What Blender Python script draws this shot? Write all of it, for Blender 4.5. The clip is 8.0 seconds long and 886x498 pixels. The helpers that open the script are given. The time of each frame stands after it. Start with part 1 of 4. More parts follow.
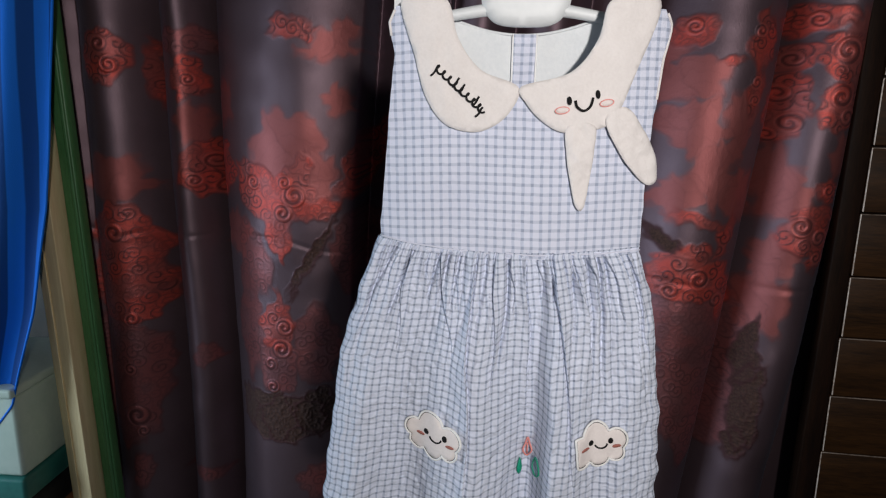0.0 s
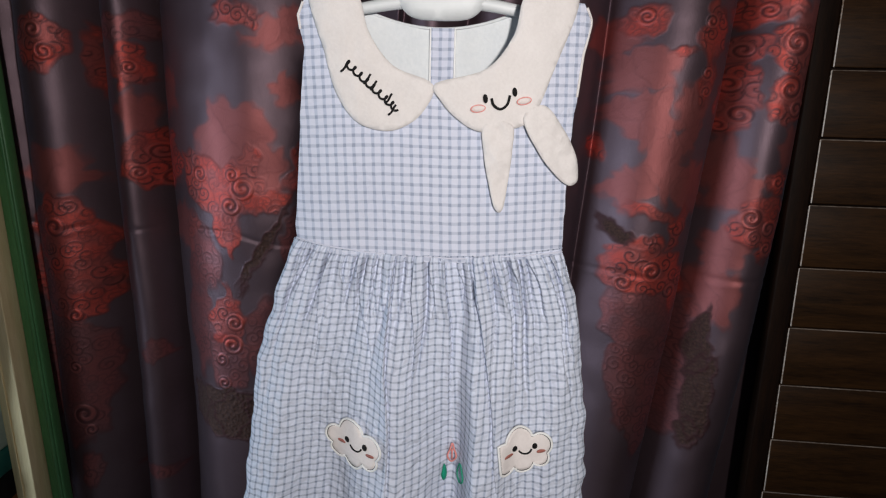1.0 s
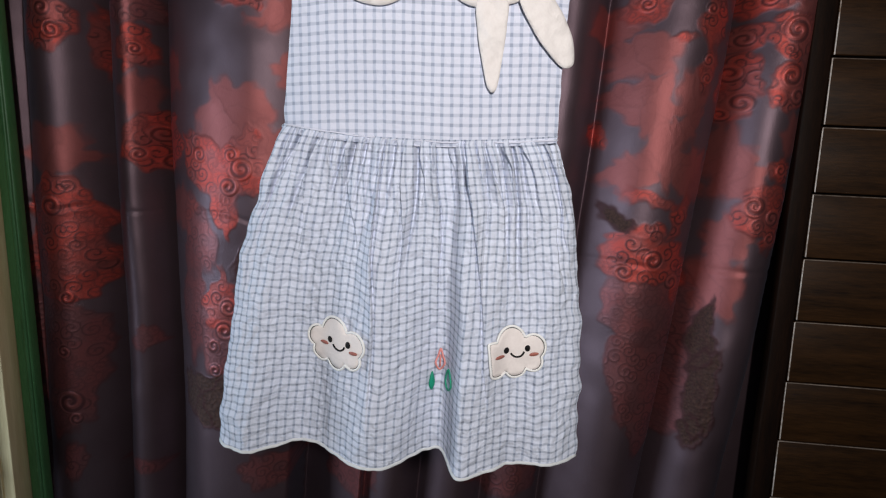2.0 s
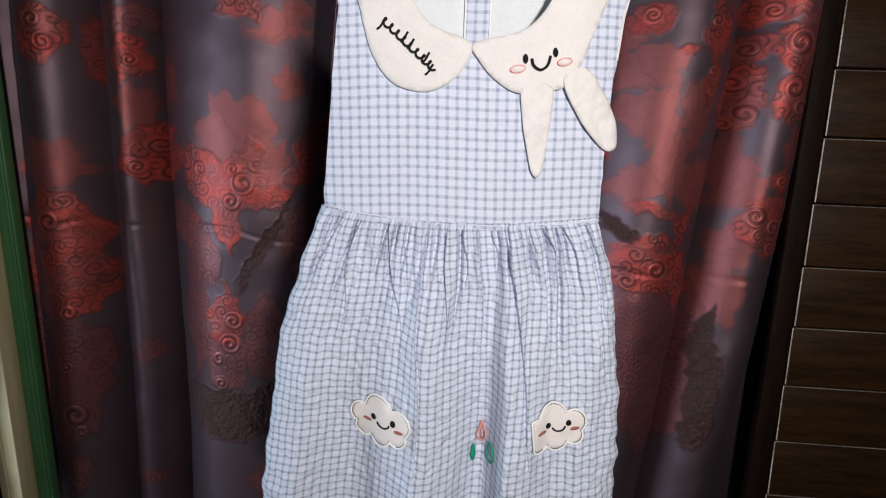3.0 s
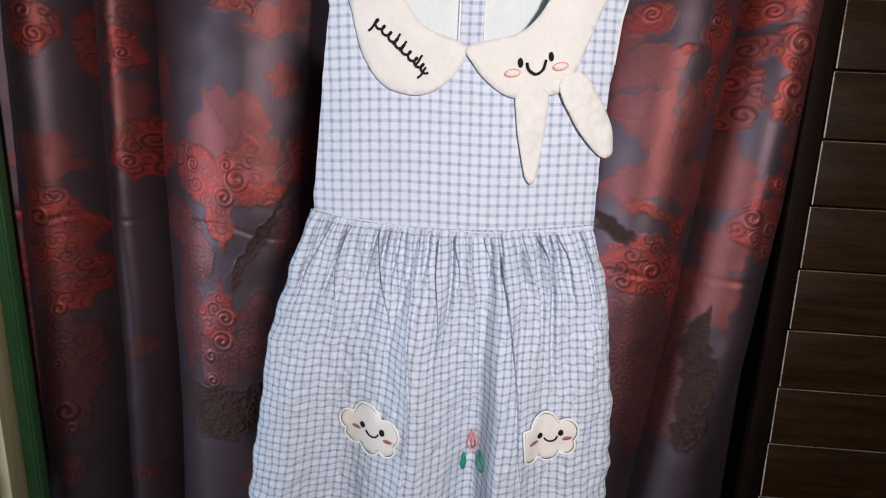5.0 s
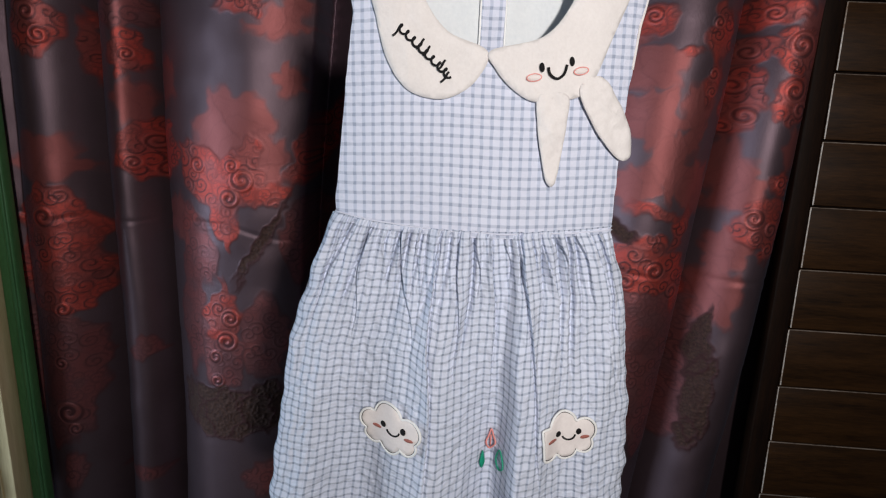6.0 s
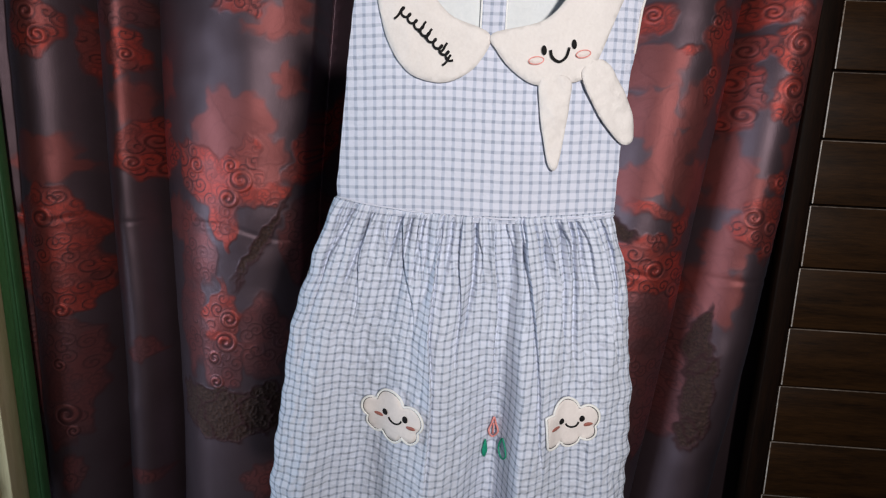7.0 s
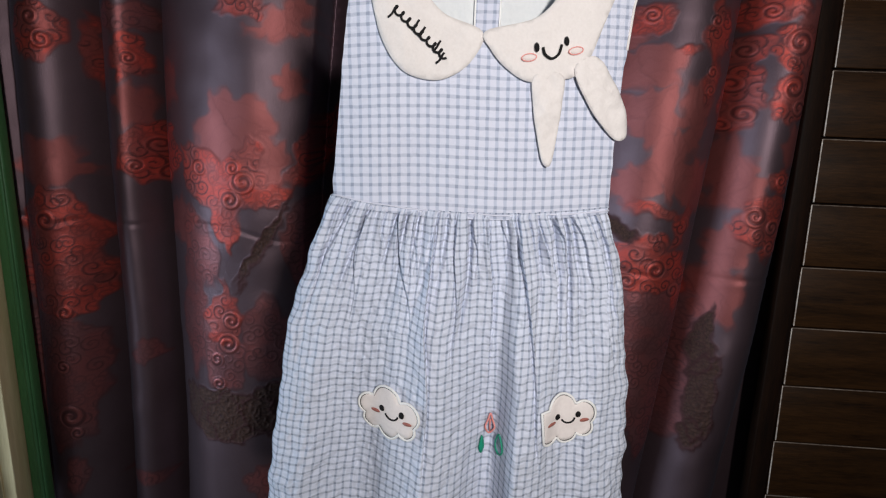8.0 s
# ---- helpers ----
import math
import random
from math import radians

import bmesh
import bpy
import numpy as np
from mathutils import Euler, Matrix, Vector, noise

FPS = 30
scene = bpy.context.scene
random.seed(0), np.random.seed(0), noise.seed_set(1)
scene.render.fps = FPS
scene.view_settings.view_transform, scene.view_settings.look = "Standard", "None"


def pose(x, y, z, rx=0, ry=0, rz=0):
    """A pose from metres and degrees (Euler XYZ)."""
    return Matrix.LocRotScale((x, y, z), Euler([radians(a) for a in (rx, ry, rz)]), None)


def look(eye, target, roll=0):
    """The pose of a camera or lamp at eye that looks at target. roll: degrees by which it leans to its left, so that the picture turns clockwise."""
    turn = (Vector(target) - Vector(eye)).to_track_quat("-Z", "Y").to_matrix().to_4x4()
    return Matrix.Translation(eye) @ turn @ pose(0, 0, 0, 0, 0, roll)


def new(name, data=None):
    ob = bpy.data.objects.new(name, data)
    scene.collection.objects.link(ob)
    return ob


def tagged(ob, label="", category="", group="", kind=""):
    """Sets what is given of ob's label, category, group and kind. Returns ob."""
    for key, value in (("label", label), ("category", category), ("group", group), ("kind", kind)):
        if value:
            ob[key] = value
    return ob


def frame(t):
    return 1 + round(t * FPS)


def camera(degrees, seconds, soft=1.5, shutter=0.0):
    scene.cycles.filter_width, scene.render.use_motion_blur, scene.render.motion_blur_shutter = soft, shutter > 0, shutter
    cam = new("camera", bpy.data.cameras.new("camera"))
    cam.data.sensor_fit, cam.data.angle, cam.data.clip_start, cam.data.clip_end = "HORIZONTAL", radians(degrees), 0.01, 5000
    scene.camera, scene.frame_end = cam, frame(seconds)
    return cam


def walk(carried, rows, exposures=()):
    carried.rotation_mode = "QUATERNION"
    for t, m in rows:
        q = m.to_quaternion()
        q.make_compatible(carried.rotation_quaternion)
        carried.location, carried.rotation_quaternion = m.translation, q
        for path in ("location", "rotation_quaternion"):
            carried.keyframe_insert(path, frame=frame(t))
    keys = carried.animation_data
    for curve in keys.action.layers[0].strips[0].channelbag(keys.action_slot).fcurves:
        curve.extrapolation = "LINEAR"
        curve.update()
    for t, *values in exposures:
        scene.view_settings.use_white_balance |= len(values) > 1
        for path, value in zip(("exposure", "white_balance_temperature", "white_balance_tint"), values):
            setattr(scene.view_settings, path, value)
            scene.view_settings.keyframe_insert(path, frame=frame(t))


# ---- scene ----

from mathutils.geometry import delaunay_2d_cdt

# ---------- camera ----------
cam = camera(70.0, 8.0, soft=1.2)
PATH = (
    (0.0, 0.0003, -0.0230, 1.3422, -12.74, -1.12, 4.17),
    (0.5, 0.0068, -0.0263, 1.3563, -13.67, -1.18, 0.90),
    (1.0, 0.0520, 0.0042, 1.3532, -13.91, -1.32, 1.89),
    (1.2, 0.0686, 0.0222, 1.3297, -13.91, 0.21, 1.86),
    (2.3, 0.0680, -0.0167, 1.1948, -8.98, -3.02, 2.45),
    (2.5, 0.0559, -0.0215, 1.2199, -9.26, -2.57, 1.89),
    (3.0, 0.0098, 0.0112, 1.3060, -12.50, -1.98, 0.72),
    (3.5, 0.0263, 0.0044, 1.2912, -12.14, -2.81, 1.20),
    (4.0, 0.0146, 0.0063, 1.3076, -12.55, -2.23, 0.82),
    (4.5, 0.0147, 0.0246, 1.3131, -12.95, -2.41, 0.71),
    (6.0, -0.0098, 0.0167, 1.3167, -13.01, -2.63, 0.04),
    (6.5, -0.0382, 0.0060, 1.2947, -12.04, -2.17, -0.79),
    (7.0, -0.0121, 0.0153, 1.2962, -12.28, -2.53, -0.13),
    (7.5, -0.0088, 0.0026, 1.2936, -11.94, -2.20, 0.10),
    (8.0, -0.0036, 0.0105, 1.2914, -11.99, -2.16, 0.21),
)
walk(cam, [(t, pose(x, y, z, 90 + pitch, roll, yaw)) for t, x, y, z, pitch, roll, yaw in PATH],
     exposures=((0.0, -0.32), (0.5, -0.38), (1.0, -0.30), (2.5, -0.04), (4.5, 0.0), (6.0, -0.17), (8.0, -0.16)))

# ---------- light ----------
world = bpy.data.worlds.new("room_air")
world.use_nodes = True
scene.world = world
world.node_tree.nodes["Background"].inputs["Color"].default_value = (0.62, 0.72, 0.9, 1)
world.node_tree.nodes["Background"].inputs["Strength"].default_value = 0.012

lamp_data = bpy.data.lights.new("lamp_light", "SPOT")
lamp_data.spot_size, lamp_data.spot_blend = radians(115), 1.0
lamp_data.energy, lamp_data.color, lamp_data.shadow_soft_size = 64.0, (1.0, 0.96, 0.925), 0.028
lamp = new("lamp_light", lamp_data)
lamp.matrix_world = look((0.20, -0.50, 1.47), (0.26, 1.50, 1.58))

win_data = bpy.data.lights.new("unseen_room_fill", "AREA")
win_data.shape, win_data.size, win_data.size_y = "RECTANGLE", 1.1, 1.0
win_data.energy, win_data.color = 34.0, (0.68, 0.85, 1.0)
# Added fill from behind the camera; no window is known there.
back_fill_data = win_data.copy()
back_fill_data.energy, back_fill_data.size, back_fill_data.size_y = 3.0, 1.35, 1.1
back = new("unseen_room_fill", back_fill_data)
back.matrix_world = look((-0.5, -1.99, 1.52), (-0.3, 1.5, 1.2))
win = new("unseen_room_fill", win_data)
win.matrix_world = look((-2.36, 0.55, 0.95), (-0.9, 1.3, 0.55))


# ---------- helpers ----------
def material(name, colour, rough=0.6, metal=0.0, spec=0.5):
    m = bpy.data.materials.new(name)
    m.use_nodes = True
    b = m.node_tree.nodes["Principled BSDF"]
    b.inputs["Base Color"].default_value = (*colour, 1)
    b.inputs["Roughness"].default_value = rough
    b.inputs["Metallic"].default_value = metal
    b.inputs["Specular IOR Level"].default_value = spec
    return m, m.node_tree, b


def node(tree, kind, **inputs):
    n = tree.nodes.new(kind)
    for key, value in inputs.items():
        n.inputs[key.replace("_", " ")].default_value = value
    return n


def maths(tree, op, a, b=0.0):
    n = tree.nodes.new("ShaderNodeMath")
    n.operation = op
    for i, v in enumerate((a, b)):
        if isinstance(v, (int, float)):
            n.inputs[i].default_value = v
        else:
            tree.links.new(v, n.inputs[i])
    return n.outputs[0]


def mixed(tree, fac, a, b):
    n = tree.nodes.new("ShaderNodeMix")
    n.data_type = "RGBA"
    for socket, v in ((n.inputs[0], fac), (n.inputs[6], a), (n.inputs[7], b)):
        if isinstance(v, tuple):
            socket.default_value = (*v, 1)
        elif isinstance(v, (int, float)):
            socket.default_value = v
        else:
            tree.links.new(v, socket)
    return n.outputs[2]


def coords(tree, scale=(1, 1, 1), uv=False):
    c = tree.nodes.new("ShaderNodeTexCoord")
    m = tree.nodes.new("ShaderNodeMapping")
    m.inputs["Scale"].default_value = scale
    tree.links.new(c.outputs["UV" if uv else "Object"], m.inputs["Vector"])
    return m.outputs["Vector"]


def noise_of(tree, vector, scale, detail=4.0, rough=0.55):
    n = node(tree, "ShaderNodeTexNoise", Scale=scale, Detail=detail, Roughness=rough)
    tree.links.new(vector, n.inputs["Vector"])
    return n.outputs["Fac"]


def bump(tree, shader, height, distance, strength=1.0):
    b = node(tree, "ShaderNodeBump", Strength=strength, Distance=distance)
    tree.links.new(height, b.inputs["Height"])
    tree.links.new(b.outputs["Normal"], shader.inputs["Normal"])


def mottled(name, dark, light, scale=30.0, rough=0.6, depth=0.001, stretch=(1, 1, 1), spec=0.5, fine=8.0):
    """A plain surface with broad and fine variation and a little relief."""
    m, tree, b = material(name, dark, rough, spec=spec)
    v = coords(tree, stretch)
    broad, grain = noise_of(tree, v, scale), noise_of(tree, v, scale * fine)
    both = maths(tree, "ADD", maths(tree, "MULTIPLY", broad, 0.6), maths(tree, "MULTIPLY", grain, 0.4))
    ramp = tree.nodes.new("ShaderNodeValToRGB")
    ramp.color_ramp.elements[0].position, ramp.color_ramp.elements[1].position = 0.32, 0.68
    ramp.color_ramp.elements[0].color, ramp.color_ramp.elements[1].color = (*dark, 1), (*light, 1)
    tree.links.new(both, ramp.inputs["Fac"])
    tree.links.new(ramp.outputs["Color"], b.inputs["Base Color"])
    bump(tree, b, both, depth)
    return m


def thing(name, at, label, category, kind="", group=""):
    ob = new(name)
    ob.location = at
    return tagged(ob, label, category, group, kind)


def part(name, mesh, mat, parent=None, label="", smooth=True):
    """Links a bmesh or a mesh, given in world places, as one object under a thing or a part."""
    if isinstance(mesh, bmesh.types.BMesh):
        bm, mesh = mesh, bpy.data.meshes.new(name)
        bmesh.ops.recalc_face_normals(bm, faces=bm.faces)
        bm.to_mesh(mesh)
        bm.free()
    for one in mat if isinstance(mat, (list, tuple)) else [mat]:
        mesh.materials.append(one)
    if smooth:
        mesh.shade_smooth()
    ob = new(name, mesh)
    if parent:
        ob.parent = parent
        if not parent.parent:
            ob.matrix_parent_inverse = Matrix.Translation(parent.location).inverted()
    return tagged(ob, label)


def box(x0, x1, y0, y1, z0, z1, bevel=0.003, seg=2):
    bm = bmesh.new()
    bmesh.ops.create_cube(bm, size=1)
    bmesh.ops.scale(bm, vec=(x1 - x0, y1 - y0, z1 - z0), verts=bm.verts)
    bmesh.ops.translate(bm, vec=((x0 + x1) / 2, (y0 + y1) / 2, (z0 + z1) / 2), verts=bm.verts)
    if bevel:
        bmesh.ops.bevel(bm, geom=bm.edges[:], offset=bevel, segments=seg, affect="EDGES", profile=0.5)
    return bm


def tube(points, radius, sides=8, closed=False, taper=None):
    """A round thread or bar along points."""
    bm, rings, n = bmesh.new(), [], len(points)
    pts = [Vector(p) for p in points]
    for i, p in enumerate(pts):
        a = pts[(i - 1) % n] if closed or i else p
        b = pts[(i + 1) % n] if closed or i < n - 1 else p
        way = (b - a).normalized()
        side = way.cross(Vector((0, 1, 0)))
        side = side.normalized() if side.length > 1e-4 else Vector((1, 0, 0))
        up = side.cross(way).normalized()
        r = radius * (taper(i / max(1, n - 1)) if taper else 1)
        rings.append([bm.verts.new(p + r * (math.cos(k * math.tau / sides) * side + math.sin(k * math.tau / sides) * up)) for k in range(sides)])
    for i in range(n if closed else n - 1):
        a, b = rings[i], rings[(i + 1) % n]
        for k in range(sides):
            bm.faces.new((a[k], a[(k + 1) % sides], b[(k + 1) % sides], b[k]))
    if not closed:
        bm.faces.new(rings[0])
        bm.faces.new(rings[-1])
    return bm


def spline(points, per=8, closed=True):
    """A smooth line through a few corner points."""
    n, out = len(points), []
    for i in range(n if closed else n - 1):
        p = [points[(i + k) % n] if closed else points[min(n - 1, max(0, i + k))] for k in (-1, 0, 1, 2)]
        for s in range(per):
            t = s / per
            out.append(tuple(0.5 * (2 * p[1][k] + (p[2][k] - p[0][k]) * t + (2 * p[0][k] - 5 * p[1][k] + 4 * p[2][k] - p[3][k]) * t * t
                                    + (3 * p[1][k] - p[0][k] - 3 * p[2][k] + p[3][k]) * t ** 3) for k in range(2)))
    if not closed:
        out.append(points[-1])
    return out


def eased(table, x):
    """A value between the rows (x, value) of a table, eased in and out."""
    if x <= table[0][0]:
        return table[0][1]
    for (a, p), (b, q) in zip(table, table[1:]):
        if x <= b:
            t = (x - a) / (b - a)
            t = t * t * (3 - 2 * t)
            return p + (q - p) * t
    return table[-1][1]


def linear(table, x):
    return float(np.interp(x, [r[0] for r in table], [r[1] for r in table]))


def patch(outline, surface, lift, thick=0.002, step=0.006, puff=0.0, wrinkle=0.0, seed=0.0):
    """A piece of cloth cut to an outline in x and z, laid on a surface y(x, z), with thickness and a rounded edge."""
    pts = [Vector(p) for p in outline]
    n = len(pts)
    xs, zs = [p.x for p in pts], [p.y for p in pts]
    inner = []
    z = min(zs) + step / 2
    row = 0
    while z < max(zs):
        x = min(xs) + (step / 2 if row % 2 else 0)
        while x < max(xs):
            near = min((p.x - x) ** 2 + (p.y - z) ** 2 for p in pts)
            if near > (0.55 * step) ** 2:
                inner.append(Vector((x, z)))
            x += step
        z += step
        row += 1
    verts, _, faces, *_ = delaunay_2d_cdt(pts + inner, [(i, (i + 1) % n) for i in range(n)], [], 1, 1e-6)
    bm, front, back = bmesh.new(), [], []
    for v in verts:
        d = min((p.x - v.x) ** 2 + (p.y - v.y) ** 2 for p in pts) ** 0.5
        rise = puff * min(1, d / 0.012) ** 0.5 + wrinkle * (noise.noise(Vector((v.x * 60, v.y * 34, seed))) + 0.6 * noise.noise(Vector((v.x * 130, v.y * 130, seed))))
        y = surface(v.x, v.y) - lift
        front.append(bm.verts.new((v.x, y - thick - rise, v.y)))
        back.append(bm.verts.new((v.x, y, v.y)))
    count = {}
    for f in faces:
        bm.faces.new([front[i] for i in f])
        bm.faces.new([back[i] for i in reversed(f)])
        for a, b in zip(f, (*f[1:], f[0])):
            count[(a, b)] = 1
    for a, b in count:
        if (b, a) not in count:
            bm.faces.new((front[a], front[b], back[b], back[a]))
    return bm


def ellipse(x, z, rx, rz, turn=0.0, n=16):
    c, s = math.cos(radians(turn)), math.sin(radians(turn))
    return [(x + rx * math.cos(a) * c - rz * math.sin(a) * s, z + rx * math.cos(a) * s + rz * math.sin(a) * c) for a in (k * math.tau / n for k in range(n))]


def grid_mesh(name, points, uvs):
    """A sheet from an array of rows x columns x 3, with a UV map in metres."""
    rows, cols = points.shape[:2]
    idx = np.arange(rows * cols).reshape(rows, cols)
    quads = np.stack([idx[:-1, :-1], idx[:-1, 1:], idx[1:, 1:], idx[1:, :-1]], -1).reshape(-1, 4)
    mesh = bpy.data.meshes.new(name)
    mesh.from_pydata(points.reshape(-1, 3).tolist(), [], quads.tolist())
    if uvs is not None:
        layer = mesh.uv_layers.new(name="cloth")
        layer.data.foreach_set("uv", uvs.reshape(-1, 2)[quads.reshape(-1)].astype(np.float32).ravel())
    return mesh


# ---------- materials ----------
def gingham(name, crinkle, base_a, base_b, depth, check, thin, wide, knot):
    """Light blue and white check with blue-grey threads, on puckered cotton."""
    m, tree, b = material(name, (0.8, 0.84, 0.9), 0.85, spec=0.2)
    v = coords(tree, uv=True)
    wob = node(tree, "ShaderNodeTexNoise", Scale=90.0, Detail=2.0)
    tree.links.new(v, wob.inputs["Vector"])
    shift = tree.nodes.new("ShaderNodeVectorMath")
    shift.operation = "MULTIPLY_ADD"
    tree.links.new(wob.outputs["Color"], shift.inputs[0])
    shift.inputs[1].default_value = (0.0020, 0.0020, 0)
    tree.links.new(v, shift.inputs[2])
    sep = tree.nodes.new("ShaderNodeSeparateXYZ")
    tree.links.new(shift.outputs[0], sep.inputs[0])

    def band(axis):
        f = maths(tree, "FRACT", maths(tree, "DIVIDE", sep.outputs[axis], check))
        d = maths(tree, "ABSOLUTE", maths(tree, "SUBTRACT", f, 0.5))
        ramp = tree.nodes.new("ShaderNodeMapRange")
        ramp.interpolation_type = "SMOOTHSTEP"
        for key, value in (("From Min", thin), ("From Max", wide), ("To Min", 1.0), ("To Max", 0.0)):
            ramp.inputs[key].default_value = value
        tree.links.new(d, ramp.inputs["Value"])
        return ramp.outputs[0]

    across, down = band(0), band(1)
    ground = mixed(tree, noise_of(tree, v, 14.0), base_a, base_b)
    one = mixed(tree, maths(tree, "MULTIPLY", across, depth), ground, (0.24, 0.31, 0.45))
    two = mixed(tree, maths(tree, "MULTIPLY", down, depth), one, (0.255, 0.302, 0.40))
    both = maths(tree, "MULTIPLY", maths(tree, "MULTIPLY", across, down), depth)
    tree.links.new(mixed(tree, both, two, knot), b.inputs["Base Color"])
    b.inputs["Sheen Weight"].default_value = 0.15
    weave = maths(tree, "ADD", maths(tree, "MULTIPLY", noise_of(tree, v, 1500.0, 1.0), 0.25), noise_of(tree, v, 140.0, 3.0))
    bump(tree, b, weave, crinkle)
    return m


check_flat = gingham("gingham_cotton", 0.0014, (0.585, 0.60, 0.71), (0.64, 0.65, 0.755), 0.40, 0.0106, 0.12, 0.22, (0.16, 0.18, 0.25))
check_crinkled = gingham("gingham_crinkled_cotton", 0.0036, (0.70, 0.74, 0.88), (0.76, 0.79, 0.92), 0.48, 0.0092, 0.085, 0.19, (0.095, 0.12, 0.185))
collar_cloth = mottled("off_white_cotton", (0.63, 0.585, 0.57), (0.70, 0.655, 0.64), 40, 0.85, 0.0008, spec=0.2)
cloud_cloth = mottled("cloud_cotton", (0.685, 0.62, 0.602), (0.765, 0.70, 0.68), 40, 0.85, 0.0008, spec=0.2)
lining_cloth = mottled("white_lining", (0.60, 0.62, 0.64), (0.68, 0.69, 0.70), 30, 0.9, 0.0008, spec=0.2)
white_thread = mottled("white_thread", (0.80, 0.79, 0.78), (0.9, 0.89, 0.88), 900, 0.6, 0.0004)
black_thread = mottled("black_thread", (0.004, 0.004, 0.004), (0.014, 0.012, 0.013), 900, 0.8, 0.0004, spec=0.2)
pink_thread = mottled("pink_thread", (0.72, 0.24, 0.22), (0.85, 0.36, 0.33), 900, 0.55, 0.0004)
rust_thread = mottled("rust_thread", (0.30, 0.085, 0.065), (0.42, 0.15, 0.115), 900, 0.55, 0.0004)
green_thread = mottled("green_thread", (0.0, 0.22, 0.13), (0.01, 0.36, 0.22), 900, 0.5, 0.0004)
blush_thread = mottled("blush_thread", (0.67, 0.60, 0.58), (0.73, 0.66, 0.64), 900, 0.6, 0.0004)
hanger_plastic = mottled("white_plastic", (0.58, 0.60, 0.61), (0.66, 0.67, 0.68), 12, 0.5, 0.0002)
steel = mottled("hook_steel", (0.35, 0.35, 0.36), (0.5, 0.5, 0.5), 60, 0.3, 0.0001)
dark_wood = mottled("dark_varnished_wood", (0.014, 0.0054, 0.0016), (0.056, 0.022, 0.0062), 5, 0.46, 0.0006, (1.0, 4, 9), spec=0.2, fine=6)
stile_wood = mottled("dark_stile_wood", (0.006, 0.003, 0.002), (0.020, 0.008, 0.004), 7, 0.6, 0.0006, (9, 4, 1.0), spec=0.12, fine=6)
# Slat ends: the bevel's highlight is put into a pale colour.
lit_end_edge = mottled("lit_wood_end", (0.24, 0.15, 0.10), (0.92, 0.80, 0.72), 26, 0.4, 0.0006)
# Slat tops: light caught from above, painted as a paler brown.
glint_edge = mottled("glint_wood_edge", (0.05, 0.028, 0.018), (0.40, 0.31, 0.25), 9, 0.4, 0.0004, (1, 3, 3))
beige_wood = mottled("beige_plywood", (0.70, 0.54, 0.29), (0.88, 0.72, 0.44), 6, 0.6, 0.0008, (14, 8, 0.7), fine=5)
green_paint = mottled("green_paint", (0.045, 0.15, 0.05), (0.08, 0.23, 0.085), 9, 0.45, 0.0006, (6, 4, 1))
wall_paint = mottled("pale_green_wall", (0.36, 0.44, 0.38), (0.44, 0.52, 0.45), 4, 0.85, 0.001)
plaster = mottled("grey_plaster", (0.16, 0.155, 0.15), (0.22, 0.21, 0.2), 3, 0.9, 0.001)
concrete = mottled("floor_cement", (0.16, 0.15, 0.14), (0.24, 0.23, 0.21), 3, 0.7, 0.001)
pale_plastic = mottled("pale_green_plastic", (0.5, 0.62, 0.54), (0.6, 0.7, 0.62), 6, 0.4, 0.0003)
teal_plastic = mottled("teal_plastic", (0.02, 0.13, 0.12), (0.04, 0.2, 0.17), 6, 0.35, 0.0003)
black_bag = mottled("black_bag_fabric", (0.006, 0.006, 0.007), (0.018, 0.018, 0.02), 40, 0.6, 0.001)
orange_wood = mottled("orange_wood", (0.30, 0.12, 0.05), (0.48, 0.22, 0.1), 5, 0.5, 0.0006, (1, 6, 6))


def striped_blue():
    m, tree, b = material("blue_striped_cloth", (0.0, 0.06, 0.3), 0.75, spec=0.25)
    v = coords(tree, uv=True)
    sep = tree.nodes.new("ShaderNodeSeparateXYZ")
    tree.links.new(v, sep.inputs[0])
    f = maths(tree, "FRACT", maths(tree, "DIVIDE", sep.outputs[0], 0.062))
    ramp = tree.nodes.new("ShaderNodeValToRGB")
    e = ramp.color_ramp.elements
    e[0].position, e[0].color = 0.46, (0.004, 0.16, 0.72, 1)
    e[1].position, e[1].color = 0.52, (0.003, 0.06, 0.27, 1)
    edge = e.new(0.96)
    edge.color = (0.003, 0.06, 0.27, 1)
    last = e.new(1.0)
    last.color = (0.004, 0.16, 0.72, 1)
    tree.links.new(f, ramp.inputs["Fac"])
    tree.links.new(ramp.outputs["Color"], b.inputs["Base Color"])
    bump(tree, b, noise_of(tree, v, 600.0, 2.0), 0.0006)
    return m


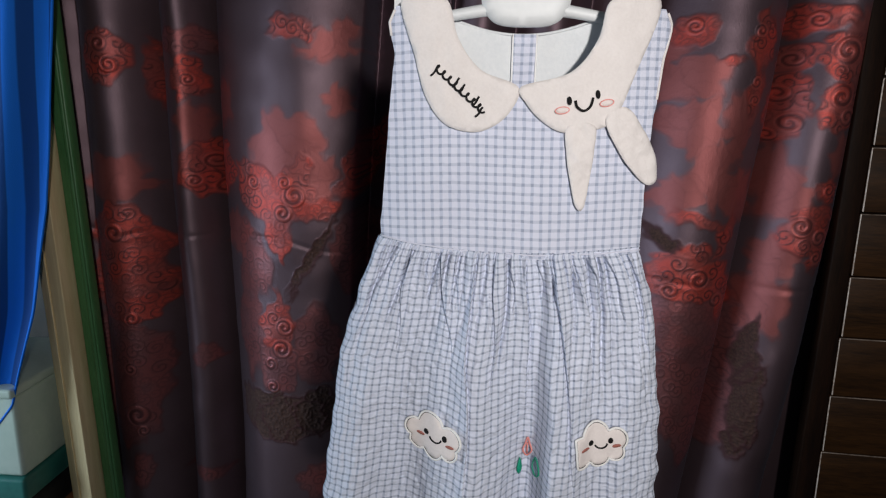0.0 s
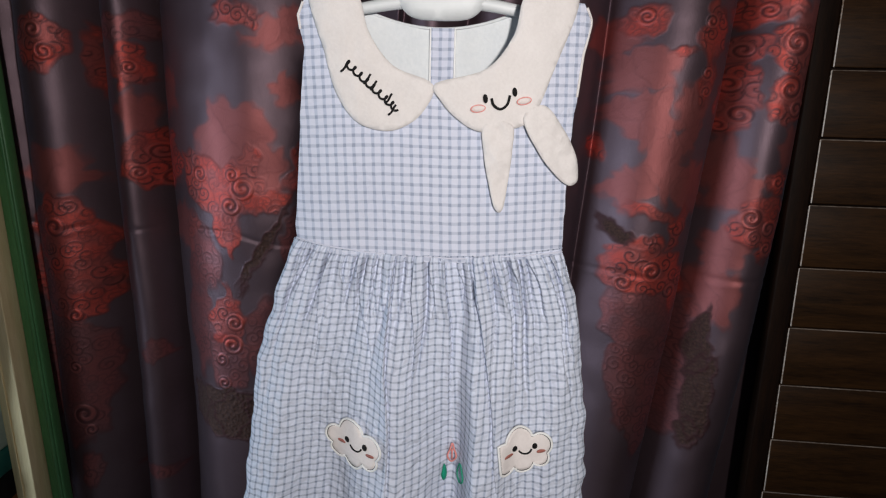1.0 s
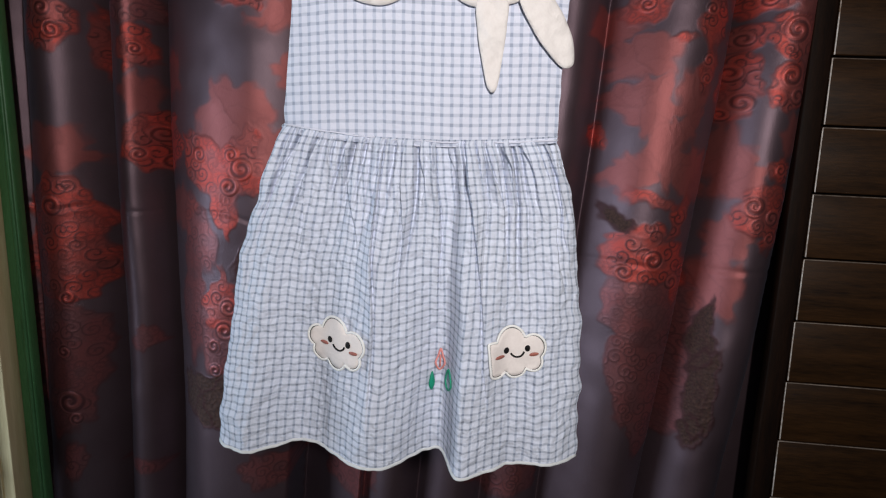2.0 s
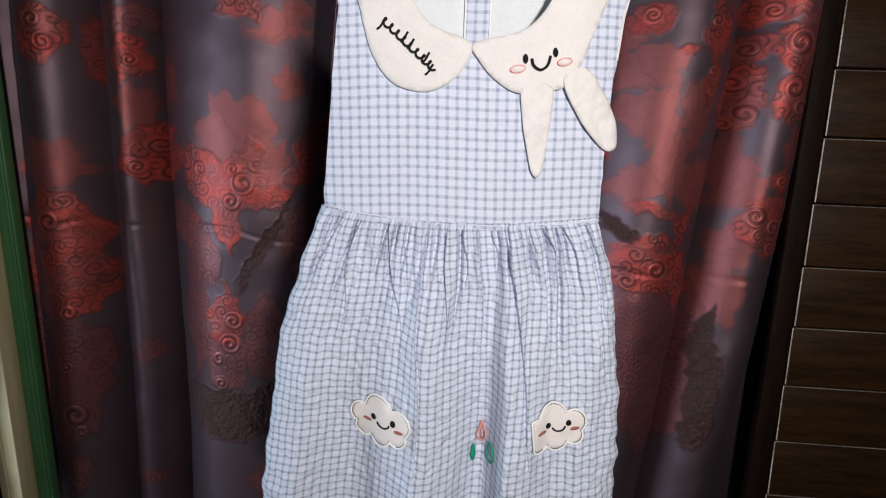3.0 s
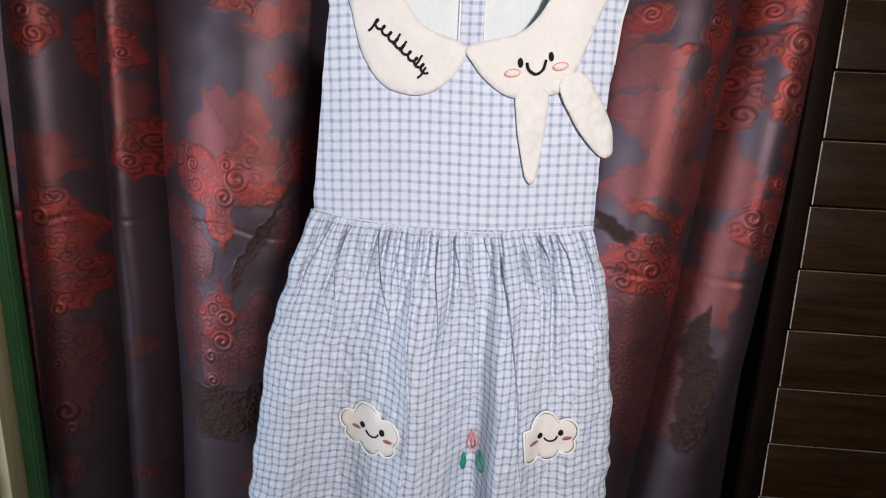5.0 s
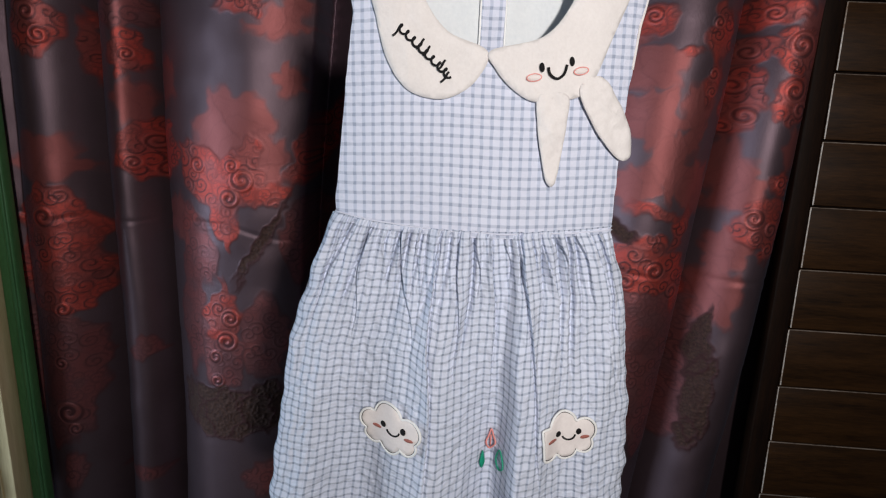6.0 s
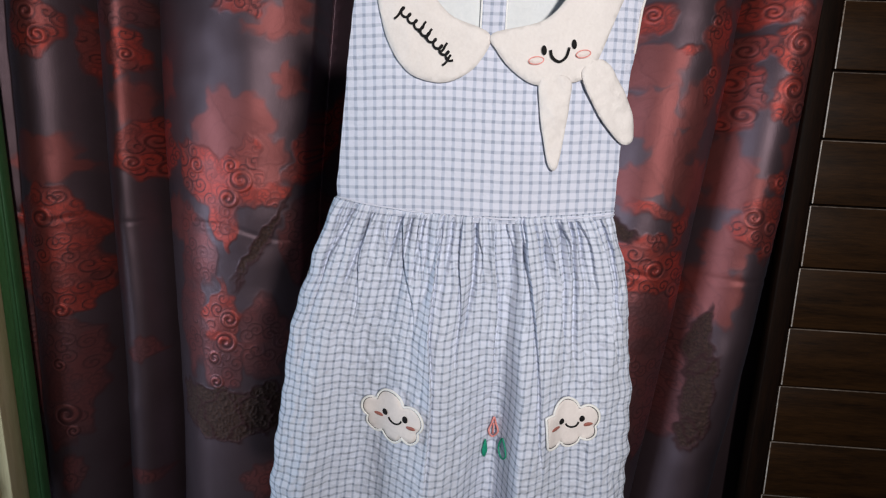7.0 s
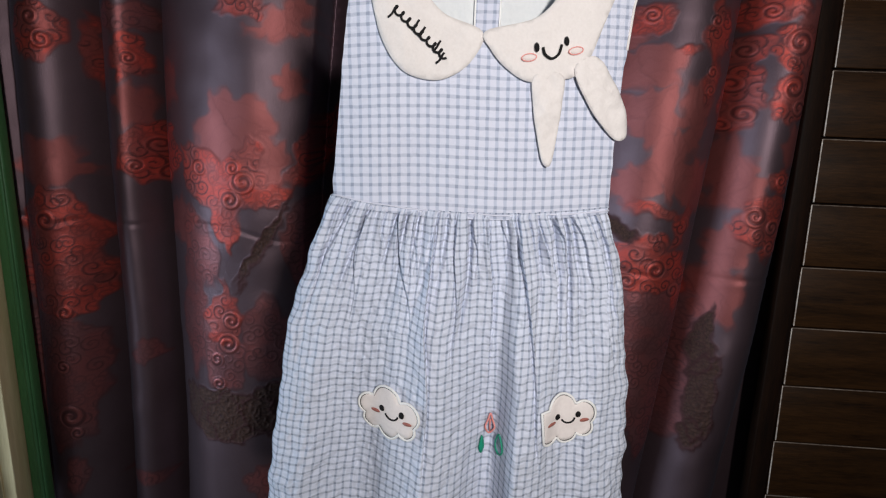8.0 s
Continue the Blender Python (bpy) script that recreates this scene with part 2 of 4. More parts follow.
def brocade():
    """Dark satin with woven motifs; the weave's kinds come from the sheet's own attributes."""
    m, tree, b = material("brocade_satin", (0.1, 0.09, 0.1), 0.4, spec=1.0)
    v = coords(tree)

    def attribute(name):
        a = tree.nodes.new("ShaderNodeAttribute")
        a.attribute_name = name
        return a.outputs["Fac"]

    red, rose, tweed, line, ridge = (attribute(n) for n in ("red", "rose", "tweed", "line", "ridge"))
    grain = noise_of(tree, coords(tree, (900, 900, 160)), 1.0, 2.0)
    broad = noise_of(tree, v, 7.0)
    satin = mixed(tree, broad, SATIN_A, SATIN_B)
    c = mixed(tree, rose, satin, mixed(tree, broad, ROSE_A, ROSE_B))
    c = mixed(tree, red, c, mixed(tree, noise_of(tree, v, 22.0), RED_A, RED_B))
    c = mixed(tree, tweed, c, mixed(tree, noise_of(tree, v, 160.0, 2.0), (0.020, 0.012, 0.010), (0.19, 0.095, 0.066)))
    c = mixed(tree, maths(tree, "MULTIPLY", line, 0.8), c, (0.085, 0.026, 0.025))
    c = mixed(tree, maths(tree, "MULTIPLY", ridge, 0.45), c, mixed(tree, red, ROSE_B, RED_B))
    c = mixed(tree, maths(tree, "MULTIPLY", grain, 0.35), c, mixed(tree, 0.5, c, (0.02, 0.015, 0.018)))
    tree.links.new(c, b.inputs["Base Color"])
    woven = maths(tree, "MAXIMUM", maths(tree, "MAXIMUM", red, tweed), maths(tree, "MULTIPLY", rose, 0.5))
    r = maths(tree, "ADD", maths(tree, "ADD", maths(tree, "MULTIPLY", woven, 0.06), maths(tree, "MULTIPLY", tweed, 0.25)), maths(tree, "ADD", maths(tree, "MULTIPLY", grain, 0.08), SATIN_ROUGH))
    tree.links.new(r, b.inputs["Roughness"])
    b.inputs["Metallic"].default_value = 0.62
    b.inputs["Specular Tint"].default_value = (0.88, 0.80, 1.0, 1)
    # shot silk: cool cross threads show along the folds' flanks
    b.inputs["Sheen Weight"].default_value = 0.05
    b.inputs["Sheen Roughness"].default_value = 0.45
    b.inputs["Sheen Tint"].default_value = (0.42, 0.66, 0.95, 1)
    bump(tree, b, grain, 0.0005, 0.6)
    return m


SATIN_A, SATIN_B = (0.116, 0.070, 0.078), (0.202, 0.130, 0.150)
ROSE_A, ROSE_B = (0.31, 0.082, 0.074), (0.42, 0.120, 0.106)
RED_A, RED_B = (0.50, 0.064, 0.046), (0.76, 0.116, 0.080)
SATIN_ROUGH = 0.43
brocade_satin = brocade()
blue_cloth = striped_blue()

# ---------- setting ----------
def slab(name, mat, label, category, *sizes):
    ob = part(name, box(*sizes, bevel=0), mat, None, smooth=False)
    return tagged(ob, label, category, kind="structure")


slab("floor", concrete, "grey cement floor of the room", "floor", -2.5, 1.8, -2.1, 1.9, -0.1, 0.0)
slab("ceiling", plaster, "plain grey plaster ceiling", "ceiling", -2.5, 1.8, -2.1, 1.9, 2.6, 2.7)
slab("wall_north", plaster, "grey plaster wall behind the curtain", "wall", -2.5, 1.8, 1.80, 1.9, 0.0, 2.6)
# This wall's opening is added, out of view, for the back fill.
wall_south = thing("wall_south", (-0.35, -2.05, 0), "grey plaster wall with an unseen opening added for fill light", "wall", "structure")
part("wall_panel", box(-2.5, -1.2, -2.1, -2.0, 0.0, 2.6, 0), plaster, wall_south, smooth=False)
part("wall_panel", box(0.2, 1.8, -2.1, -2.0, 0.0, 2.6, 0), plaster, wall_south, smooth=False)
part("wall_panel", box(-1.2, 0.2, -2.1, -2.0, 0.0, 0.95, 0), plaster, wall_south, smooth=False)
part("wall_panel", box(-1.2, 0.2, -2.1, -2.0, 2.1, 2.6, 0), plaster, wall_south, smooth=False)
slab("wall_east", plaster, "plain grey plaster wall", "wall", 1.7, 1.8, -2.0, 1.80, 0.0, 2.6)
wall_west = thing("wall_west", (-2.45, 0, 0), "pale green wall with a window opening", "wall", "structure")
part("wall_panel", box(-2.5, -2.4, -2.0, 0.0, 0.0, 2.6, 0), wall_paint, wall_west, smooth=False)
part("wall_panel", box(-2.5, -2.4, 1.1, 1.80, 0.0, 2.6, 0), wall_paint, wall_west, smooth=False)
part("wall_panel", box(-2.5, -2.4, 0.0, 1.1, 0.0, 0.45, 0), wall_paint, wall_west, smooth=False)
part("wall_panel", box(-2.5, -2.4, 0.0, 1.1, 1.45, 2.6, 0), wall_paint, wall_west, smooth=False)

# post and painted trim at the curtain's edge
post = thing("door_post", (-1.05, 1.4, 0), "beige plywood door post with a grained cut edge", "post", "structure")
def leaned(bm):
    """The post and its trim lean a little, their feet towards the door."""
    for v in bm.verts:
        v.co.x += 0.028 * (0.70 - v.co.z) + 0.004
    return bm


def turned(bm):
    """The post's face is turned a little towards the window."""
    for v in bm.verts:
        v.co.y -= 0.45 * (v.co.x + 1.011)
    return leaned(bm)


part("post_board", turned(box(-1.090, -1.011, 1.37, 1.45, 0.0, 2.6, 0.003)), beige_wood, post)
part("post_ply", turned(box(-1.062, -1.056, 1.366, 1.371, 0.0, 2.6, 0.001, 1)), beige_wood, post)
trim = thing("trim", (-1.0, 1.4, 0), "green painted wooden trim strip beside the post", "trim", "structure")
part("trim_strip", leaned(box(-1.0085, -0.971, 1.418, 1.45, 0.0, 2.6, 0.006, 3)), green_paint, trim)
part("trim_bead", leaned(box(-0.985, -0.975, 1.413, 1.420, 0.0, 2.6, 0.003, 2)), green_paint, trim)


# ---------- brocade curtain ----------
def value_noise(x, z, size, seed):
    rng = np.random.default_rng(seed)
    table = rng.random((64, 64))
    u, w = x / size + 200.3, z / size + 200.7
    i, k = np.floor(u).astype(int), np.floor(w).astype(int)
    fu, fw = u - i, w - k
    fu, fw = fu * fu * (3 - 2 * fu), fw * fw * (3 - 2 * fw)
    g = lambda a, c: table[a % 64, c % 64]
    return (g(i, k) * (1 - fu) + g(i + 1, k) * fu) * (1 - fw) + (g(i, k + 1) * (1 - fu) + g(i + 1, k + 1) * fu) * fw


def step_up(x, a, b):
    t = np.clip((x - a) / (b - a), 0, 1)
    return t * t * (3 - 2 * t)


def scrolls(x, z, cell, pitch, seed):
    """Small spirals, one in each cell of a loose net."""
    rng = np.random.default_rng(seed)
    table = rng.random((64, 64, 4))
    best = np.zeros_like(x)
    for ox in (0.0, 0.5):
        u, w = x / cell + 200 + ox, z / cell + 200 + ox * 0.8
        i, k = np.floor(u).astype(int), np.floor(w).astype(int)
        r4 = table[(i + int(ox * 40)) % 64, k % 64]
        dx, dz = (u - i - 0.3 - 0.4 * r4[..., 0]) * cell, (w - k - 0.3 - 0.4 * r4[..., 1]) * cell
        r, a = np.hypot(dx, dz), np.arctan2(dz, dx) * np.where(r4[..., 2] > 0.5, 1, -1)
        turn = r / (pitch * (0.8 + 0.5 * r4[..., 3])) - a / math.tau + r4[..., 0]
        d = np.abs(turn - np.floor(turn) - 0.5) * 2
        best = np.maximum(best, (1 - step_up(d, 0.12, 0.42)) * (1 - step_up(r, 0.34 * cell, 0.46 * cell)))
    return best


class Weave:
    """The sheet's woven motifs, laid one after another on its face."""

    def __init__(self, x, z):
        self.x, self.z = x, z
        wob = 0.020
        self.wx = x + wob * (value_noise(x, z, 0.035, 1) - 0.5) + 0.5 * wob * (value_noise(x, z, 0.014, 3) - 0.5)
        self.wz = z + wob * (value_noise(x, z, 0.035, 2) - 0.5) + 0.5 * wob * (value_noise(x, z, 0.014, 4) - 0.5)
        self.red, self.rose, self.tweed, self.line = (np.zeros_like(x) for _ in range(4))
        self.curl = scrolls(x, z, 0.052, 0.0120, 5)
        self.fade = 0.5 + 0.5 * step_up(value_noise(x, z, 0.06, 51), 0.3, 0.6)
        self.small = scrolls(x, z, 0.038, 0.0105, 9)
        self.ridge = np.zeros_like(x)

    def leaf(self, kind, x, z, rx, rz, turn=0.0, point=0.0):
        """One motif: a rounded leaf with half sizes rx, rz, turned by degrees, and drawn to a point at its top."""
        c, s = math.cos(radians(turn)), math.sin(radians(turn))
        dx, dz = self.wx - x, self.wz - z
        a, b = (dx * c + dz * s) / rx, (-dx * s + dz * c) / rz
        a = a / np.clip(1 - point * np.clip(b, 0, 1), 0.15, 1)
        around = np.arctan2(b, a)
        k = x * 37 + z * 53
        lobes = (0.13, 0.09) if kind == "rose" else (0.05, 0.05)
        d = np.hypot(a, b) * (1 + lobes[0] * np.sin(5 * around + k) + lobes[1] * np.sin(9 * around + 2 * k))
        vein = np.exp(-((a - 0.25 * np.sin(b * 2 + k)) / 0.045) ** 2) + np.exp(-(np.sin(b * 7 + 5 * np.abs(a) + k) / 0.16) ** 2) * 0.6
        soft = (0.010 if kind == "rose" else 0.006) / min(rx, rz)
        inside = 1 - step_up(d, 1 - soft, 1 + soft)
        rim = np.exp(-((d - 1.0) / (0.0034 / min(rx, rz))) ** 2)
        if kind == "rose":
            self.rose = np.maximum(self.rose, inside)
            self.line = np.maximum(self.line, np.maximum(0.2 * rim, 0.22 * vein * inside))
        elif kind == "tweed":
            self.tweed = np.maximum(self.tweed, inside)
            self.line = np.maximum(self.line, 1.0 * rim)
        else:
            strength = 1.0 if kind == "red" else 0.20
            self.rose = np.maximum(self.rose, inside * (1.0 if kind == "red" else 0.45))
            net = np.maximum(self.curl * self.fade, 0.6 * self.small * (1 - 0.6 * self.fade))
            self.red = np.maximum(self.red, inside * strength * (0.25 + 0.75 * step_up(value_noise(self.x, self.z, 0.03, 8), 0.3, 0.7)) * (1 - 0.6 * net))
            self.line = np.maximum(self.line * (1 - inside), np.maximum(net * inside * (1.0 if kind == "red" else 0.7), 0.45 * rim))


    def scroll(self, x, z, radius, hand):
        """One large embossed spiral."""
        dx, dz = self.x - x, self.z - z
        r, a = np.hypot(dx, dz), np.arctan2(dz, dx) * hand
        pitch = 0.62 * radius
        turn = r / pitch - a / math.tau + x * 3.7
        d = np.abs(turn - np.floor(turn) - 0.5) * 2
        within = (1 - step_up(r, 0.90 * radius, 1.05 * radius)) * step_up(r, 0.08 * radius, 0.22 * radius)
        near = 1 - step_up(r, 0.95 * radius, 1.15 * radius)
        body = (1 - step_up(d, 0.30, 0.60)) * within
        self.line = self.line * (1 - near) + near * 0.9 * step_up(d, 0.45, 0.75) * within
        self.ridge = np.maximum(self.ridge, body)


def brocade_curtain():
    xs = np.arange(-1.090, 0.900, 0.0025)
    zs = np.concatenate([np.arange(0.012, 0.30, 0.008), np.arange(0.30, 1.72, 0.0025), np.arange(1.72, 2.15, 0.008)])
    x, z = np.meshgrid(xs, zs)
    # rounded folds: from, to, depth at both ends, height of the ridge
    folds = ((-1.13, -1.03, 0.06, 0.06, 0.02), (-1.03, -0.830, 0.060, 0.135, 0.092), (-0.830, -0.695, 0.090, 0.175, 0.086), (-0.695, -0.322, 0.118, 0.045, 0.090),
             (-0.322, -0.12, 0.235, 0.000, 0.0), (-0.12, 0.03, 0.06, 0.08, 0.08), (0.03, 0.20, 0.08, 0.08, 0.08), (0.20, 0.36, 0.08, 0.105, 0.06),
             (0.36, 0.622, 0.095, 0.040, 0.095), (0.622, 0.812, 0.100, 0.012, 0.085), (0.812, 0.96, 0.165, 0.175, 0.0))

    def fold(v):
        for a, b, p, q, h in folds:
            if v < b:
                u = max(0.0, (v - a) / (b - a))
                return p + (q - p) * u - h * (1 - (2 * u - 1) ** 2)
        return folds[-1][3]

    # the folds lean a little, most towards the door
    lean = 0.060 * step_up(x, -0.68, -0.56) + 0.028 * step_up(x, 0.34, 0.55)
    sway = 0.007 * np.sin(z * 2.3 + x * 3.1) + 0.008 * (value_noise(x, z, 0.5, 21) - 0.5)
    warped = (x - lean * (z - 1.15) + sway * step_up(x, -1.02, -0.95)).ravel()
    across = np.linspace(-1.14, 0.98, 1600)
    table = np.convolve(np.pad([fold(v) for v in across], 10, "edge"), np.hanning(9) / np.hanning(9).sum(), "same")[10:-10]
    y = 1.505 + np.interp(warped, across, table).reshape(x.shape)
    y += 0.012 * (value_noise(x, z * 0.35, 0.11, 22) - 0.5) + 0.004 * (value_noise(x, z, 0.06, 23) - 0.5)
    # packing creases
    for level, lean in ((0.955, -0.05),):
        away = z - level - lean * x - 0.014 * np.sin(x * 9 + level * 7) - 0.03 * (value_noise(x, z, 0.12, 41) - 0.5)
        y -= 0.0007 * step_up(value_noise(x, z, 0.16, 42), 0.25, 0.7) * np.exp(-(away / 0.007) ** 2) - 0.0016 * np.exp(-((away - 0.012) / 0.007) ** 2)
    w = Weave(x, z)
    w.leaf("rose", -0.950, 1.144, 0.082, 0.060, 0, 0)
    w.leaf("rose", -0.676, 1.336, 0.028, 0.052, 0, 0.2)
    w.leaf("rose", -0.493, 1.232, 0.102, 0.099, 20, 0.35)
    w.leaf("rose", -0.419, 1.167, 0.047, 0.068, 0, 0.2)
    w.leaf("rose", -0.385, 1.472, 0.063, 0.031, 10, 0)
    w.leaf("rose", -0.361, 1.351, 0.035, 0.035, 0, 0.4)
    w.leaf("rose", -0.343, 1.507, 0.025, 0.035, 0, 0)
    w.leaf("rose", 0.475, 1.311, 0.067, 0.065, -15, 0.3)
    w.leaf("rose", 0.519, 1.203, 0.052, 0.074, 15, 0.3)
    w.leaf("rose", 0.421, 1.327, 0.051, 0.027, 20, 0.3)
    w.leaf("rose", 0.565, 1.257, 0.026, 0.057, -30, 0.5)
    w.leaf("rose", 0.693, 1.151, 0.050, 0.068, 5, 0.3)
    w.leaf("rose", 0.393, 1.486, 0.050, 0.047, 0, 0)
    w.leaf("rose", 0.804, 1.513, 0.037, 0.053, 0, 0)
    w.leaf("rose", 0.683, 1.008, 0.046, 0.054, 0, 0.3)
    w.leaf("rose", -0.941, 0.925, 0.063, 0.056, 0, 0)
    w.leaf("rose", 0.457, 1.416, 0.079, 0.048, 10, 0.2)
    w.leaf("rose", 0.569, 1.333, 0.038, 0.062, -10, 0.3)
    w.leaf("rose", 0.446, 1.148, 0.061, 0.045, 20, 0.3)
    w.leaf("rose", 0.592, 1.147, 0.045, 0.068, 0, 0.3)
    w.leaf("rose", 0.795, 1.246, 0.031, 0.051, 0, 0.3)
    w.leaf("rose", 0.671, 1.196, 0.039, 0.077, 0, 0.3)
    w.leaf("rose", 0.671, 0.896, 0.055, 0.084, 0, 0.3)
    w.leaf("rose", 0.820, 1.417, 0.033, 0.060, 0, 0)
    w.leaf("rose", -0.651, 1.011, 0.054, 0.054, 0, 0.3)
    w.leaf("rose", -0.760, 1.283, 0.039, 0.050, 0, 0.3)
    w.leaf("brown", -0.770, 1.485, 0.068, 0.033, 0, 0)
    w.leaf("brown", -0.969, 0.580, 0.083, 0.177, 3, 0)
    w.leaf("brown", -0.615, 0.787, 0.042, 0.164, 0, 0.2)
    w.leaf("brown", -0.429, 0.721, 0.056, 0.110, 0, 0)
    w.leaf("brown", 0.548, 0.701, 0.119, 0.238, 0, 0)
    w.leaf("brown", 0.485, 0.831, 0.083, 0.085, 0, 0)
    w.leaf("brown", -0.755, 0.663, 0.037, 0.030, 0, 0.3)
    w.leaf("brown", -0.593, 0.958, 0.046, 0.096, 20, 0.3)
    w.leaf("brown", -0.778, 0.300, 0.059, 0.023, 0, 0)
    w.leaf("brown", -0.422, 0.331, 0.071, 0.055, 0, 0)
    w.leaf("brown", -0.935, 0.327, 0.024, 0.056, 0, 0)
    w.leaf("brown", -0.216, 0.340, 0.088, 0.081, 0, 0)
    w.leaf("brown", 0.195, 0.374, 0.102, 0.096, 0, 0)
    w.leaf("brown", -0.959, 0.617, 0.103, 0.193, 0, 0)
    w.leaf("brown", -1.004, 0.713, 0.042, 0.216, 0, 0)
    w.leaf("red", -0.947, 1.449, 0.053, 0.067, 0, 0)
    w.leaf("red", -0.850, 1.399, 0.022, 0.080, 8, 0.2)
    w.leaf("red", -0.758, 1.399, 0.046, 0.051, 10, 0.4)
    w.leaf("red", -0.941, 1.001, 0.095, 0.090, -12, 0.3)
    w.leaf("red", -0.948, 0.847, 0.108, 0.085, 0, 0)
    w.leaf("red", -0.721, 1.175, 0.076, 0.080, -10, 0.3)
    w.leaf("red", -0.581, 1.132, 0.058, 0.079, 35, 0.3)
    w.leaf("red", -0.458, 1.179, 0.026, 0.047, -5, 0.5)
    w.leaf("red", -0.480, 1.119, 0.064, 0.061, 0, 0)
    w.leaf("red", -0.405, 1.091, 0.045, 0.025, 10, 0.4)
    w.leaf("red", -0.514, 1.014, 0.035, 0.062, 190, 0.6)
    w.leaf("red", -0.474, 1.514, 0.058, 0.028, 0, 0)
    w.leaf("red", -0.531, 0.790, 0.053, 0.083, 0, 0.7)
    w.leaf("brown", -0.531, 0.672, 0.056, 0.082, 0, 0)
    w.leaf("red", 0.453, 1.526, 0.050, 0.033, 10, 0)
    w.leaf("red", 0.601, 1.496, 0.034, 0.064, -6, 0.2)
    w.leaf("red", 0.592, 1.387, 0.019, 0.046, -4, 0.3)
    w.leaf("red", 0.532, 1.448, 0.028, 0.012, 4, 0)
    w.leaf("red", 0.714, 1.548, 0.065, 0.028, 0, 0)
    w.leaf("red", 0.685, 1.467, 0.040, 0.033, 0, 0)
    w.leaf("red", 0.776, 1.466, 0.053, 0.048, 0, 0)
    w.leaf("red", 0.673, 1.352, 0.045, 0.084, -4, 0.2)
    w.leaf("red", 0.774, 1.359, 0.047, 0.057, 0, 0.2)
    w.leaf("red", 0.777, 1.171, 0.031, 0.031, 0, 0)
    w.leaf("red", 0.747, 1.082, 0.072, 0.048, 35, 0.2)
    w.leaf("red", 0.780, 1.039, 0.035, 0.062, -10, 0.3)
    w.leaf("red", 0.499, 1.087, 0.069, 0.017, -12, 0.2)
    w.leaf("red", 0.567, 1.045, 0.017, 0.054, -20, 0.2)
    w.leaf("red", 0.482, 1.000, 0.062, 0.027, 8, 0.2)
    w.leaf("red", 0.498, 0.943, 0.098, 0.058, 0, 0)
    w.leaf("red", 0.592, 0.890, 0.025, 0.062, -5, 0.2)
    w.leaf("red", 0.370, 1.234, 0.021, 0.028, 0, 0.3)
    w.leaf("red", 0.758, 1.003, 0.020, 0.016, 0, 0)
    w.leaf("red", -0.947, 0.903, 0.096, 0.117, 0, 0)
    w.leaf("red", -0.311, 1.217, 0.034, 0.117, -25, 0.3)
    w.leaf("brown", -0.330, 0.969, 0.059, 0.104, 0, 0)
    w.leaf("tweed", -0.570, 0.522, 0.082, 0.071, 0, 0)
    w.leaf("tweed", -0.433, 0.531, 0.052, 0.068, 0, 0)
    w.leaf("tweed", -0.434, 0.965, 0.015, 0.117, -30, 0.5)
    w.leaf("tweed", 0.427, 1.037, 0.037, 0.020, -38, 0)
    w.leaf("tweed", 0.654, 0.765, 0.025, 0.090, -6, 0.5)
    w.leaf("tweed", 0.661, 0.622, 0.037, 0.114, -3, 0.1)
    w.leaf("tweed", 0.641, 0.520, 0.026, 0.047, 0, 0.3)
    w.leaf("tweed", -0.498, 0.517, 0.086, 0.065, 0, 0)
    w.leaf("tweed", -0.634, 0.523, 0.035, 0.056, 0, 0)
    w.scroll(-0.511, 0.774, 0.024, 1)
    w.scroll(-0.521, 0.714, 0.027, 1)
    w.scroll(-0.551, 0.671, 0.018, -1)
    w.scroll(-0.548, 0.608, 0.019, 1)
    w.scroll(-0.496, 1.151, 0.019, 1)
    w.scroll(-0.504, 1.075, 0.025, 1)
    w.scroll(-0.473, 1.119, 0.029, -1)
    w.scroll(-0.585, 1.148, 0.020, 1)
    w.scroll(-0.720, 1.192, 0.022, 1)
    w.scroll(-0.705, 1.120, 0.022, -1)
    w.scroll(-0.757, 1.141, 0.020, 1)
    w.scroll(-0.947, 1.474, 0.022, 1)
    w.scroll(-0.928, 1.426, 0.022, -1)
    w.scroll(-0.758, 1.395, 0.018, 1)
    w.scroll(-0.954, 1.007, 0.027, 1)
    w.scroll(-0.926, 0.776, 0.020, 1)
    w.scroll(-0.941, 0.634, 0.019, -1)
    w.scroll(-0.936, 0.496, 0.033, 1)
    w.scroll(-0.925, 0.449, 0.017, 1)
    w.scroll(0.686, 1.463, 0.020, 1)
    w.scroll(0.772, 1.476, 0.030, -1)
    w.scroll(0.668, 1.387, 0.023, 1)
    w.scroll(0.687, 1.319, 0.024, -1)
    w.scroll(0.658, 1.292, 0.017, 1)
    w.scroll(0.772, 1.378, 0.028, 1)
    w.scroll(0.794, 1.335, 0.022, -1)
    w.scroll(0.590, 1.517, 0.017, 1)
    w.scroll(0.594, 1.408, 0.016, -1)
    w.scroll(0.595, 1.368, 0.014, 1)
    w.scroll(0.457, 1.530, 0.019, 1)
    w.scroll(0.777, 1.171, 0.017, 1)
    w.scroll(0.726, 1.085, 0.025, 1)
    w.scroll(0.773, 1.060, 0.021, -1)
    w.scroll(0.774, 1.012, 0.018, 1)
    w.scroll(0.514, 0.946, 0.027, 1)
    w.scroll(0.568, 0.892, 0.021, -1)
    w.scroll(0.449, 0.915, 0.021, 1)
    w.scroll(0.718, 1.545, 0.019, 1)
    y -= 0.0026 * w.ridge + 0.0011 * w.line * (1 - w.ridge) + 0.0009 * np.maximum(w.red, w.tweed) - 0.0020 * w.tweed * step_up(np.abs(value_noise(x, z, 0.0085, 31) - 0.5), 0.02, 0.16)
    mesh = grid_mesh("curtain", np.stack([x, y, z], -1), None)
